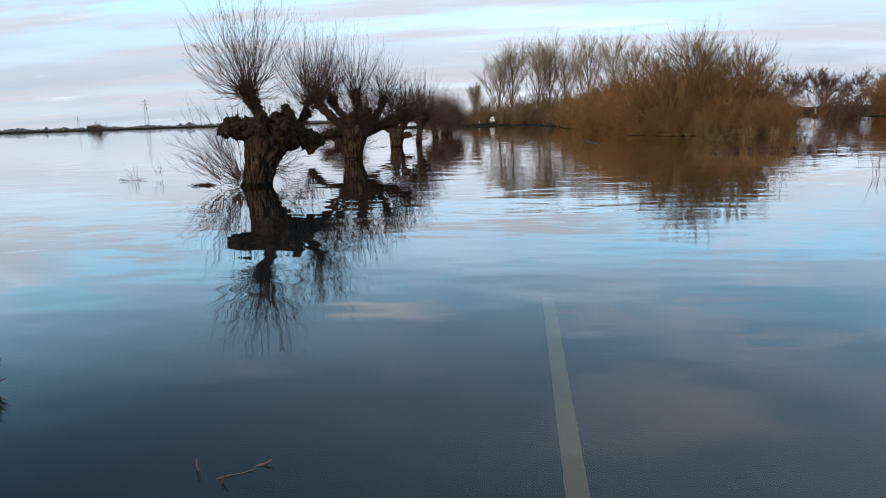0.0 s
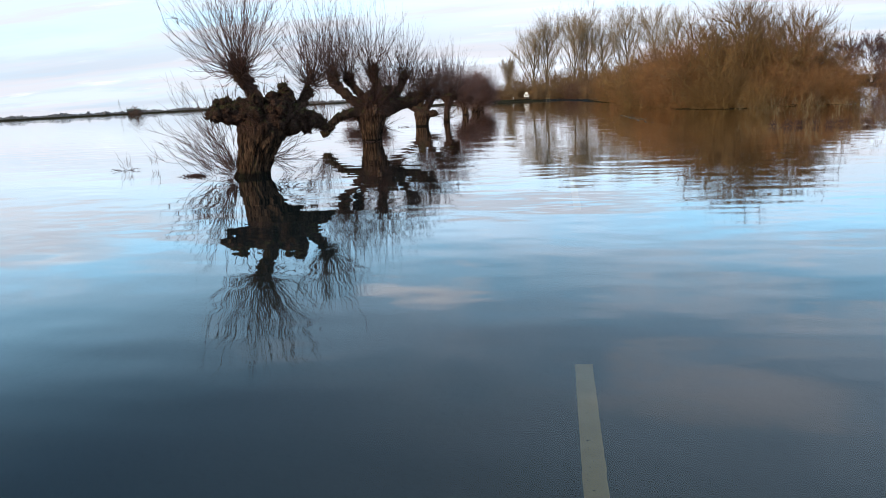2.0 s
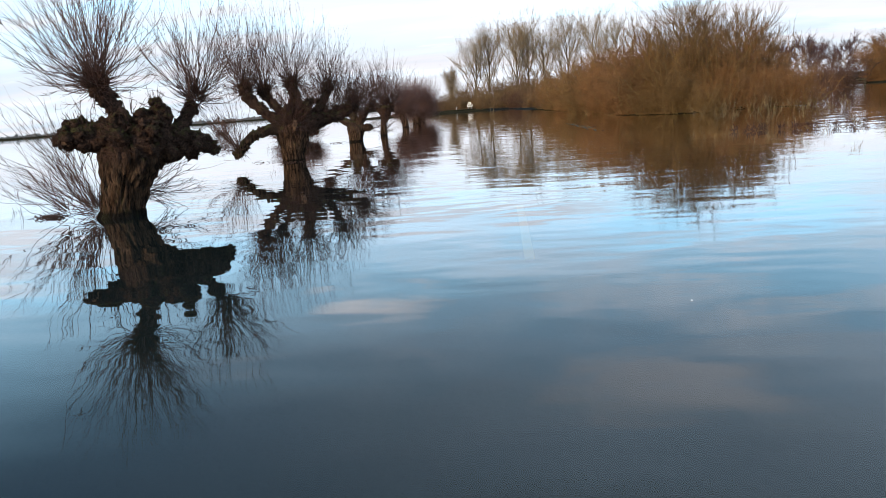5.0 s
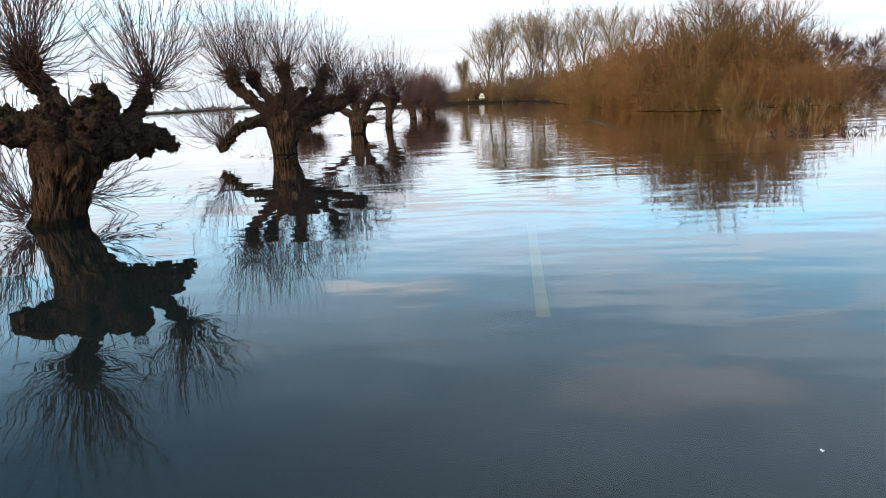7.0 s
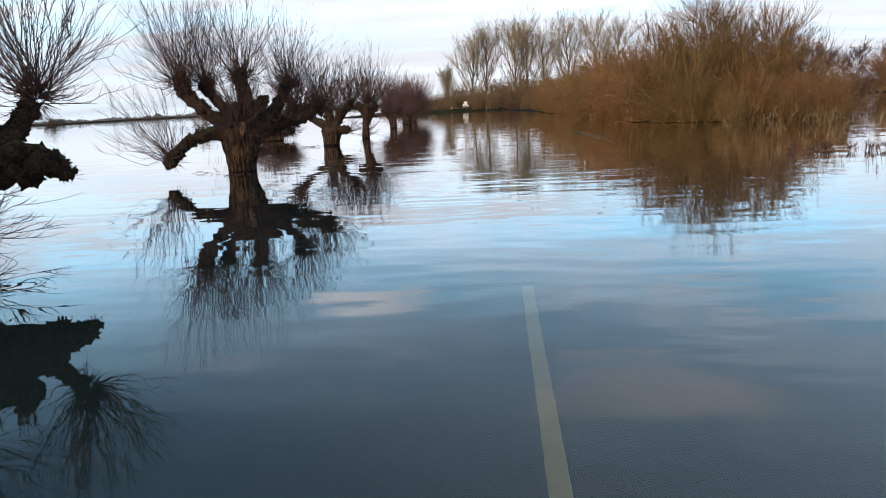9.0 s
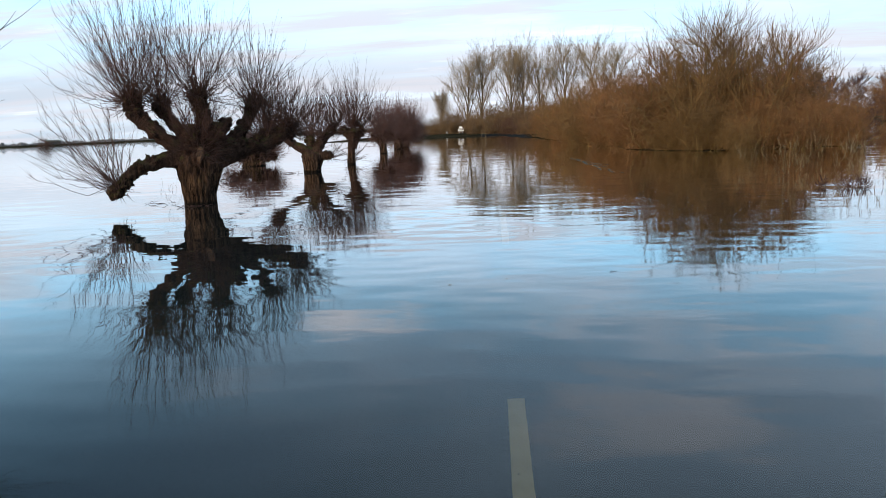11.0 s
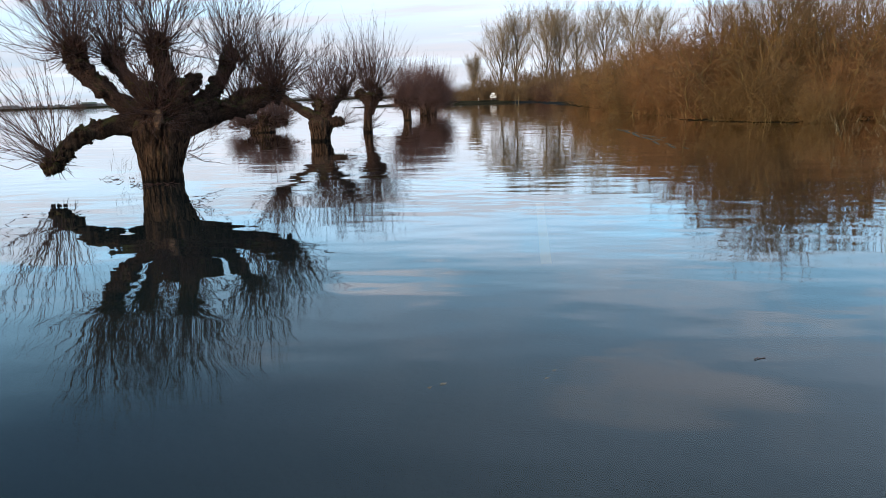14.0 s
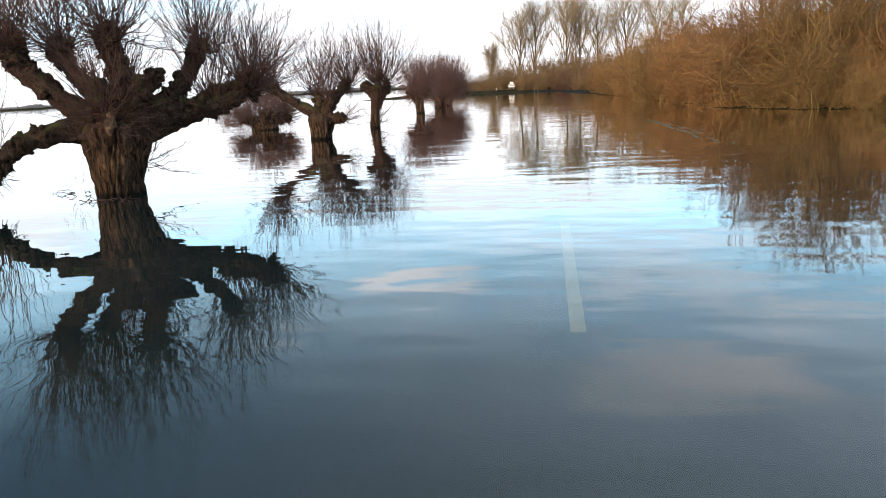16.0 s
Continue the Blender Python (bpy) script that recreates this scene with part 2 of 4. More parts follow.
M_FARBARK = bark("far_tree_bark", (0.10, 0.075, 0.05), (0.26, 0.20, 0.13), 0.0)
M_FARTWIG = twig("far_tree_twigs", (0.24, 0.175, 0.11), (0.37, 0.28, 0.18))
M_BIRCH = surface("birch_bark", (0.30, 0.27, 0.25), (0.55, 0.52, 0.50), 5.0)
M_PURPLE = twig("birch_twigs", (0.075, 0.040, 0.040), (0.13, 0.07, 0.065))
M_CUT = surface("sawn_wood", (0.13, 0.06, 0.03), (0.24, 0.13, 0.065), 14.0)
M_SCAR = surface("weathered_scar_wood", (0.05, 0.028, 0.016), (0.15, 0.085, 0.048), 16.0, 0.85, 0.02)
M_STRAW = twig("dry_reed", (0.16, 0.11, 0.05), (0.30, 0.22, 0.12))
M_WHITE = surface("sign_white_paint", (0.72, 0.72, 0.70), (0.82, 0.82, 0.80), 6.0, 0.5)
M_GREY = surface("sign_grey_bars", (0.18, 0.18, 0.18), (0.25, 0.24, 0.23), 6.0, 0.6)
M_STEEL = surface("galvanised_steel", (0.30, 0.31, 0.32), (0.42, 0.43, 0.44), 8.0, 0.5)
M_DARKWOOD = surface("wet_dark_timber", (0.06, 0.05, 0.028), (0.12, 0.10, 0.05), 7.0)
M_STREAK = surface("pale_streak", (0.045, 0.043, 0.034), (0.11, 0.105, 0.085), 8.0, 0.9, spec=0.0)
M_TIMBER = surface("weathered_timber", (0.14, 0.10, 0.05), (0.24, 0.18, 0.09), 7.0)
M_SHED = surface("shed_dark_sheeting", (0.035, 0.035, 0.035), (0.06, 0.058, 0.055), 1.0)
M_ROOF = surface("shed_roof_sheeting", (0.07, 0.09, 0.065), (0.10, 0.12, 0.09), 1.0)
# Greyed and lightened: distance haze is put into the twig colour.
M_FARWOOD_HAZY = twig("far_woods_hazy_twigs", (0.11, 0.105, 0.105), (0.17, 0.16, 0.15))

# Road paint, worn and silted.
k = Nodes("road_paint")
col = k.mix(k.span(k.noise(6.0, 8.0, 0.7), 0.30, 0.72), (0.64, 0.50, 0.25), (0.80, 0.65, 0.38))
col = k.mix(k.span(k.noise(38.0, 4.0, 0.7), 0.62, 0.72), col, (0.12, 0.11, 0.08))
M_PAINT = k.finish(col, 0.8, k.bump(k.noise(60.0, 4.0), 0.5, 0.004))

# Ground: silt and drowned grass, asphalt on the road strip.
k = Nodes("ground_silt_grass")
grass = k.mix(k.span(k.noise(0.5, 6.0), 0.35, 0.65), (0.016, 0.014, 0.009), (0.036, 0.030, 0.017))
k_split = k.n.new("ShaderNodeSeparateXYZ")
k.l.new(k.pos, k_split.inputs[0])
side = k.span(k.math("ADD", k.math("ABSOLUTE", k_split.outputs[0]), k.math("MULTIPLY", k.noise(1.5, 3.0), 0.6)), 3.1, 3.5)
asphalt = k.mix(k.span(k.noise(60.0, 3.0), 0.35, 0.65), (0.015, 0.016, 0.016), (0.030, 0.030, 0.028))
M_GROUND = k.finish(k.mix(side, asphalt, grass), 0.95, k.bump(k.noise(4.0, 6.0), 0.7, 0.05), spec=0.0)

# Flood water: a mirror by Fresnel over murky, partly clear water.
k = Nodes("flood_water")
swell = k.noise(0.8, 2.0, 0.5, (0.55, 1.0, 1.0))
fine = k.noise(10.0, 1.0, 0.5, (0.4, 1.0, 1.0))
ripple = k.noise(3.2, 1.5, 0.5, (0.45, 1.0, 1.0))
breeze = k.span(k.noise(0.07, 2.0, 0.5, (0.6, 1.0, 1.0)), 0.42, 0.62, (0.22, 1.0))
height = k.math("ADD", k.math("MULTIPLY", swell, 1.0), k.math("MULTIPLY", k.math("ADD", k.math("MULTIPLY", ripple, 0.26), k.math("MULTIPLY", fine, 0.014)), breeze))
normal = k.bump(height, 1.0, 0.014)
fres = k.n.new("ShaderNodeFresnel")
fres.inputs["IOR"].default_value = 1.33
k.l.new(normal, fres.inputs["Normal"])
gloss = k.n.new("ShaderNodeBsdfGlossy")
gloss.inputs["Roughness"].default_value = 0.0
gloss.inputs["Color"].default_value = (1, 1, 1, 1)
k.l.new(normal, gloss.inputs["Normal"])
clear = k.n.new("ShaderNodeBsdfTransparent")
clear.inputs["Color"].default_value = (0.96, 0.87, 0.66, 1)
murk = k.n.new("ShaderNodeBsdfDiffuse")
murk.inputs["Color"].default_value = (0.010, 0.020, 0.021, 1)
body = k.n.new("ShaderNodeMixShader")
body.inputs[0].default_value = 0.54
k.l.new(murk.outputs[0], body.inputs[1])
k.l.new(clear.outputs[0], body.inputs[2])
whole = k.n.new("ShaderNodeMixShader")
mirror = k.math("MINIMUM", k.math("MULTIPLY", fres.outputs[0], k.span(fres.outputs[0], 0.08, 0.30, (1.05, 1.55))), 1.0)
k.l.new(mirror, whole.inputs[0])
k.l.new(body.outputs[0], whole.inputs[1])
k.l.new(gloss.outputs[0], whole.inputs[2])
k.l.new(whole.outputs[0], k.out.inputs[0])
M_WATER = k.mat


# ---- mesh helpers ----
def mesh_of(name, verts, quads, material, smooth=True):
    """One mesh from arrays of vertices and four-cornered faces."""
    me = bpy.data.meshes.new(name)
    verts, quads = np.asarray(verts, np.float32), np.asarray(quads, np.int32)
    me.vertices.add(len(verts))
    me.vertices.foreach_set("co", verts.ravel())
    me.loops.add(quads.size)
    me.loops.foreach_set("vertex_index", quads.ravel())
    me.polygons.add(len(quads))
    me.polygons.foreach_set("loop_start", np.arange(0, quads.size, 4, dtype=np.int32))
    me.polygons.foreach_set("use_smooth", np.full(len(quads), smooth))
    me.update(calc_edges=True)
    me.materials.append(material)
    return me


def part(name, data, parent, label=""):
    ob = new(name, data)
    ob.parent = parent
    return tagged(ob, label)


def bm_part(name, bm, material, parent, label=""):
    me = bpy.data.meshes.new(name)
    bm.to_mesh(me)
    bm.free()
    me.materials.append(material)
    return part(name, me, parent, label)


def thing(name, m, label, category, group="", kind=""):
    ob = new(name)
    ob.empty_display_size = 0.2
    ob.matrix_world = m
    return tagged(ob, label, category, group, kind)


class Heap:
    """Gathers rings and lumps into one mesh."""

    def __init__(self):
        self.v, self.q, self.count = [], [], 0

    def add(self, v, q):
        self.v.append(v)
        self.q.append(q + self.count)
        self.count += len(v)

    def tubes(self, p, r, sides=3):
        """n tubes at once: p of shape (n, k, 3), r of shape (n, k)."""
        p, r = np.asarray(p, float), np.asarray(r, float)
        n, kk, _ = p.shape
        t = np.gradient(p, axis=1)
        t /= np.linalg.norm(t, axis=-1, keepdims=True) + 1e-9
        ref = np.where(np.abs(t[..., 2:3]) > 0.8, np.array([1.0, 0.2, 0.1]), np.array([0.1, 0.2, 1.0]))
        a = np.cross(t, ref)
        a /= np.linalg.norm(a, axis=-1, keepdims=True) + 1e-9
        b = np.cross(t, a)
        ang = np.arange(sides) * 2 * np.pi / sides
        ring = a[:, :, None] * np.cos(ang)[:, None] + b[:, :, None] * np.sin(ang)[:, None]
        v = (p[:, :, None] + ring * r[:, :, None, None]).reshape(-1, 3)
        i, j, s = np.meshgrid(np.arange(n), np.arange(kk - 1), np.arange(sides), indexing="ij")
        first = (i * kk + j) * sides
        q = np.stack([first + s, first + (s + 1) % sides, first + sides + (s + 1) % sides, first + sides + s], -1).reshape(-1, 4)
        self.add(v, q)
        return t

    def limb(self, pts, radii, sides=22, rings=26, rough=0.16, fine=5.0, ridge=0.0, seed=0.0, close=True):
        """One thick, knobbly limb along a smooth line."""
        pts, radii = np.asarray(pts, float), np.asarray(radii, float)
        s = np.r_[0, np.cumsum(np.linalg.norm(np.diff(pts, axis=0), axis=1))]
        at = np.linspace(0, s[-1], rings)
        line = np.stack([np.interp(at, s, pts[:, c]) for c in range(3)], -1)
        rad = np.interp(at, s, radii)
        for _ in range(2):
            line[1:-1] = (line[:-2] + 2 * line[1:-1] + line[2:]) / 4
        if close:
            rad[-1] *= 0.15
            rad[-2] *= 0.75
        t = np.gradient(line, axis=0)
        t /= np.linalg.norm(t, axis=1, keepdims=True)
        a = np.cross(t, (0.31, 0.87, 0.38) if abs(t[0, 2]) > 0.6 else (0, 0, 1.0))
        a /= np.linalg.norm(a, axis=1, keepdims=True)
        b = np.cross(t, a)
        v = np.zeros((rings, sides, 3))
        for i in range(rings):
            for j in range(sides):
                g = 2 * math.pi * j / sides
                away = a[i] * math.cos(g) + b[i] * math.sin(g)
                p = Vector(line[i] + away * rad[i])
                lump = noise.noise(p * fine + Vector((seed, 0, 0))) + 0.6 * noise.noise(p * fine * 2.3 + Vector((0, seed, 0)))
                cut = 0.0
                if ridge:
                    c = Vector((math.cos(g) * 5.5, math.sin(g) * 5.5, p.z * 0.9 + seed))
                    cut = ridge * (1 - 2.2 * abs(noise.noise(c * 1.7)) + 0.35 * noise.noise(c * 4))
                v[i, j] = line[i] + away * rad[i] * (1 + rough * lump + cut)
        i, j = np.meshgrid(np.arange(rings - 1), np.arange(sides), indexing="ij")
        q = np.stack([i * sides + j, i * sides + (j + 1) % sides, (i + 1) * sides + (j + 1) % sides, (i + 1) * sides + j], -1).reshape(-1, 4)
        self.add(v.reshape(-1, 3), q)

    def lump(self, centre, radius, seed, rough=0.3, nu=14, nv=9, squash=1.0):
        g, h = np.meshgrid(np.arange(nu) * 2 * np.pi / nu, np.linspace(0.04, np.pi - 0.04, nv), indexing="ij")
        d = np.stack([np.cos(g) * np.sin(h), np.sin(g) * np.sin(h), squash * np.cos(h)], -1).reshape(-1, 3)
        f = np.array([1 + rough * (noise.noise(Vector(x) * 2.2 + Vector((seed, 0, 0))) + 0.7 * noise.noise(Vector(x) * 5 + Vector((0, seed, 0)))) for x in d])
        i, j = np.meshgrid(np.arange(nu), np.arange(nv - 1), indexing="ij")
        q = np.stack([i * nv + j, i * nv + j + 1, (i + 1) % nu * nv + j + 1, (i + 1) % nu * nv + j], -1).reshape(-1, 4)
        self.add(np.asarray(centre) + d * f[:, None] * radius, q)

    def mesh(self, name, material, smooth=True):
        return mesh_of(name, np.concatenate(self.v), np.concatenate(self.q), material, smooth)


def unit(v):
    return v / (np.linalg.norm(v, axis=-1, keepdims=True) + 1e-9)


def shoots(rng, centre, radius, count, length, aim=(0, 0, 1), spread=0.9, lift=0.15, thick=0.011, sides=3, twiglets=2, points=7, wobble=0.040):
    """A fan of long whippy shoots from a knob, with side twigs."""
    heap = Heap()
    aim = unit(np.array(aim, float))
    d = unit(aim + spread * unit(rng.normal(size=(count, 3))) * rng.uniform(0.05, 1.0, (count, 1)) ** 0.45)
    start = np.asarray(centre) + d * radius * rng.uniform(0.4, 0.95, (count, 1)) + rng.normal(size=(count, 3)) * radius * 0.25
    # Shoots near the middle of the fan are the longest.
    long = 1.22 * length * rng.uniform(0.5, 1.0, count) * (0.74 + 0.26 * (d @ aim))
    s = np.linspace(0, 1, points)
    drift = np.cumsum(rng.normal(size=(count, points, 3)) * wobble, axis=1)
    p = start[:, None] + d[:, None] * (long[:, None] * s)[..., None] + drift * long[:, None, None]
    p[..., 2] += lift * long[:, None] * s**1.7
    r = thick * rng.uniform(0.6, 1.15, (count, 1)) * (1 - 0.8 * s)
    heap.tubes(p, r, sides)
    if twiglets:
        who = np.repeat(np.arange(count), twiglets)
        at = rng.uniform(0.25, 0.85, len(who))
        low = (at * (points - 1)).astype(int)
        f = (at * (points - 1) - low)[:, None]
        root = p[who, low] * (1 - f) + p[who, low + 1] * f
        way = unit(p[who, low + 1] - p[who, low])
        d2 = unit(way + 0.55 * unit(rng.normal(size=(len(who), 3))))
        l2 = long[who] * rng.uniform(0.15, 0.42, len(who)) * (1.1 - at)
        s2 = np.linspace(0, 1, 4)
        p2 = root[:, None] + d2[:, None] * (l2[:, None] * s2)[..., None]
        p2[..., 2] += 0.2 * l2[:, None] * s2**2
        heap.tubes(p2, thick * 0.6 * (1 - 0.75 * s2) * np.ones((len(who), 1)), sides)
    return heap


def stubble(heap, rng, centre, radius, count, length, thick=0.010):
    """Short dead stubs bristling all over a knob."""
    d = unit(rng.normal(size=(count, 3)) + (0, 0, 0.3))
    start = np.asarray(centre) + d * radius * rng.uniform(0.5, 1.0, (count, 1))
    s = np.linspace(0, 1, 3)
    bent = unit(d + 0.6 * rng.normal(size=(count, 3)))
    p = start[:, None] + d[:, None] * (length * rng.uniform(0.3, 1, (count, 1)) * s)[..., None] + bent[:, None] * (length * 0.4 * s**2)[None, :, None]
    heap.tubes(p, thick * (1 - 0.7 * s) * rng.uniform(0.5, 1.2, (count, 1)), 3)


def pollard(m, label, seed, trunk, limbs, fans, twig_mat=M_TWIG, detail=1.0, group="row of pollard willows"):
    """A pollard willow. trunk: (x, depth, z, radius) up the stem; limbs: such lists; fans: (centre, radius, count, length, aim, spread, lift)."""
    rng = np.random.default_rng(seed)
    tree = thing("pollard_willow", m, label, "tree", group)
    t = np.array(trunk)
    heap = Heap()
    heap.limb(t[:, :3], t[:, 3] * 0.76, int(120 * detail), int(56 * detail), 0.09, 3.2, 0.19, seed * 1.7, close=True)
    part("trunk", heap.mesh("trunk", M_BARK_HIGH if detail > 0.7 else M_BARK_LOW), tree, "furrowed grey-brown willow bark")
    for n, limb in enumerate(limbs):
        a = np.array(limb)
        # Each limb grows out of the stem below its fork, as a buttress.
        axis = [np.interp(a[0, 2] - 0.42, t[:, 2], t[:, c]) for c in range(2)]
        foot = (a[0, 0] * 0.25 + axis[0] * 0.75, a[0, 1] * 0.25 + axis[1] * 0.75, a[0, 2] - 0.42, a[0, 3])
        a = np.vstack([foot, a])
        heap = Heap()
        heap.limb(a[:, :3], a[:, 3] * 0.73, max(10, int(26 * detail)), max(12, int(34 * detail)), 0.34, 7.5, 0.0, seed + n * 3.1)
        # Burrs and old cut stubs along the limb, thickest at its head.
        size = np.linalg.norm(np.diff(a[:, :3], axis=0), axis=1).sum()
        for b in range(int((22 + 22 * size) * detail) + 3):
            f = rng.uniform(0.25, 1.0) ** 0.6
            i = f * (len(a) - 1)
            j = min(int(i), len(a) - 2)
            c = a[j] * (1 - i + j) + a[j + 1] * (i - j)
            away = unit(rng.normal(size=3) + (0, 0, 0.35))
            heap.lump(c[:3] + away * c[3] * 0.72, c[3] * rng.uniform(0.14, 0.40), seed + b * 1.3 + n * 7, 0.95, 11, 8)
            if detail > 0.55:
                stubble(heap, rng, c[:3], c[3] * 0.75, 4, 0.08, 0.006)
        # A swollen head of old cuts where the shoots spring.
        if a[-1, 3] > 0.15:
            for b in range(int(16 * detail) + 4):
                away = unit(rng.normal(size=3) + (0, 0, 0.2))
                heap.lump(a[-1, :3] + away * a[-1, 3] * rng.uniform(0.35, 0.85), a[-1, 3] * rng.uniform(0.2, 0.42), seed + b * 2.3 + n * 5, 1.0, 11, 8)
        part("limb", heap.mesh("limb", M_BARK_HIGH if detail > 0.7 else M_BARK_LOW), tree, "dark gnarled limb with burrs")
    for centre, radius, count, length, aim, spread, lift in fans:
        heap = shoots(rng, centre, radius, int(count * 1.1), length * 0.97, aim, spread * (1.35 if lift > 0.11 else 1.0), lift * (2.3 if lift > 0.11 else 1.2), 0.0086 if detail > 0.7 else 0.0105, twiglets=6)
        if radius > 0.13 and length > 0.9:
            short = shoots(rng, centre, radius * 1.1, int(count * 0.9), length * 0.30, aim, 2.2, 0.05, 0.0075, twiglets=2, points=4)
            heap.add(np.concatenate(short.v), np.concatenate(short.q))
        if radius > 0.13:
            stubble(heap, rng, centre, radius, int(count * 1.3), 0.9 * min(radius, 0.4))
        tagged(part("crown_fan", heap.mesh("crown_fan", twig_mat), tree, "bare thin upright willow shoots"), kind="stuff")
    return tree


# ---- ground and water ----
def land_height(x, y):
    """Ground height: flooded wash with a road, an island of shrubs, banks ahead and far shores all round."""
    def blob(cx, cy, rx, ry, power=2.0):
        return np.clip(1 - ((np.abs(x - cx) / rx) ** power + (np.abs(y - cy) / ry) ** power), 0, 1)

    h = -0.185 - 0.55 * np.clip((np.abs(x) - 3.4) / 2.0, 0, 1)
    wob = 0.8 * np.sin(x * 0.9 + 1) + 0.6 * np.sin(y * 0.7) + 0.5 * np.sin(x * 2.1 + y * 1.3)
    isle = np.clip((np.minimum(np.minimum((x - 6.5 + 0.11 * np.clip(y - 46, 0, 60) + 0.5 * wob) / 1.2, (y - 40.2 - 1.5 * np.clip(8.8 - x, 0, 9) + 0.6 * wob) / 1.2), np.minimum((15.0 - x) / 2, (104 - y) / 4))), -1, 1)
    h = np.where(isle > -0.6, np.maximum(h, 0.05 * isle), h)
    bank = np.clip(np.minimum((y - 106 - 0.5 * wob) / 6, (x + 26) / 10), -1, 1)
    h = np.where(bank > -1, np.maximum(h, 0.35 * bank + 0.02), h)
    right = np.clip((x - 43 + 0.12 * (105 - y)) / 8, -1, 1) * (y > 40)
    h = np.where(right > 0, np.maximum(h, 0.4 * right), h)
    # Shallow drowned ridge, added under the willows to hide their submerged trunks.
    willow_ridge = -0.06 - 0.4 * np.clip((np.abs(x + 7.0) - 1.2) / 1.4, 0, 2) - 0.5 * np.clip((np.abs(y - 42) - 31) / 3, 0, 2)
    h = np.maximum(h, willow_ridge)
    far = np.clip((np.hypot(x, y) - 640) / 60, 0, 1)
    return np.where(far > 0, np.maximum(h, -0.6 + 2.1 * far), h)


def axis_steps(inner, fine, outer):
    a = np.arange(inner[0], inner[1] + 1e-6, fine)
    lo, hi = [], []
    step, x = fine, inner[1]
    while x < outer:
        step *= 1.13
        x += step
        hi.append(x)
    step, x = fine, inner[0]
    while x > -outer:
        step *= 1.13
        x -= step
        lo.append(x)
    return np.r_[lo[::-1], a, hi]


gx, gy = axis_steps((-12, 40), 0.7, 2600), axis_steps((-8, 125), 0.7, 2600)
X, Y = np.meshgrid(gx, gy, indexing="ij")
Z = land_height(X, Y)
i, j = np.meshgrid(np.arange(len(gx) - 1), np.arange(len(gy) - 1), indexing="ij")
w = len(gy)
quads = np.stack([i * w + j, (i + 1) * w + j, (i + 1) * w + j + 1, i * w + j + 1], -1).reshape(-1, 4)
tagged(new("ground", mesh_of("ground", np.stack([X, Y, Z], -1).reshape(-1, 3), quads, M_GROUND)),
       "drowned brown grassland and asphalt road under floodwater", "ground", kind="structure")
reach = 2500
tagged(new("water", mesh_of("water", [(-reach, -reach, 0), (reach, -reach, 0), (reach, reach, 0), (-reach, reach, 0)], [(0, 1, 2, 3)], M_WATER)),
       "calm murky floodwater mirroring the winter sky", "water", kind="structure")


# ---- road markings: long dashes on the centre line ----
def road_mark():
    bm = bmesh.new()
    cols, rows = 7, 80
    grid = []
    for a in range(rows):
        row = []
        for b in range(cols):
            x = (b / (cols - 1) - 0.5) * 0.105
            y = (a / (rows - 1) - 0.5) * 3.5
            if b in (0, cols - 1):
                x += 0.0035 * noise.noise(Vector((y * 9, b, 0)))
            if a in (0, rows - 1):
                y += 0.012 * noise.noise(Vector((x * 30, a, 4)))
            row.append(bm.verts.new((x, y, 0.004)))
        grid.append(row)
    for a in range(rows - 1):
        for b in range(cols - 1):
            bm.faces.new((grid[a][b], grid[a][b + 1], grid[a + 1][b + 1], grid[a + 1][b]))
    edge = [e for e in bm.edges if e.is_boundary]
    out = bmesh.ops.extrude_edge_only(bm, edges=edge)
    for v in [g for g in out["geom"] if isinstance(g, bmesh.types.BMVert)]:
        v.co.z = -0.004
    me = bpy.data.meshes.new("road_mark")
    bm.to_mesh(me)
    bm.free()
    me.materials.append(M_PAINT)
    return me


mark_mesh = road_mark()
for start, aside in zip((-6.86, 2.14, 11.14, 20.14, 29.14, 38.14, 47.14, 56.14, 65.14, 74.14), (0.0, -0.005, 0.028, -0.03, 0.0, 0.01, 0.0, 0.0, 0.0, 0.0)):
    ob = new("road_mark", mark_mesh)
    ob.location = (aside, start + 1.75, -0.18)
    ob.rotation_euler[2] = radians(0.6)
    tagged(ob, "worn cream centre-line dash under the floodwater", "road marking", "centre line dashes")


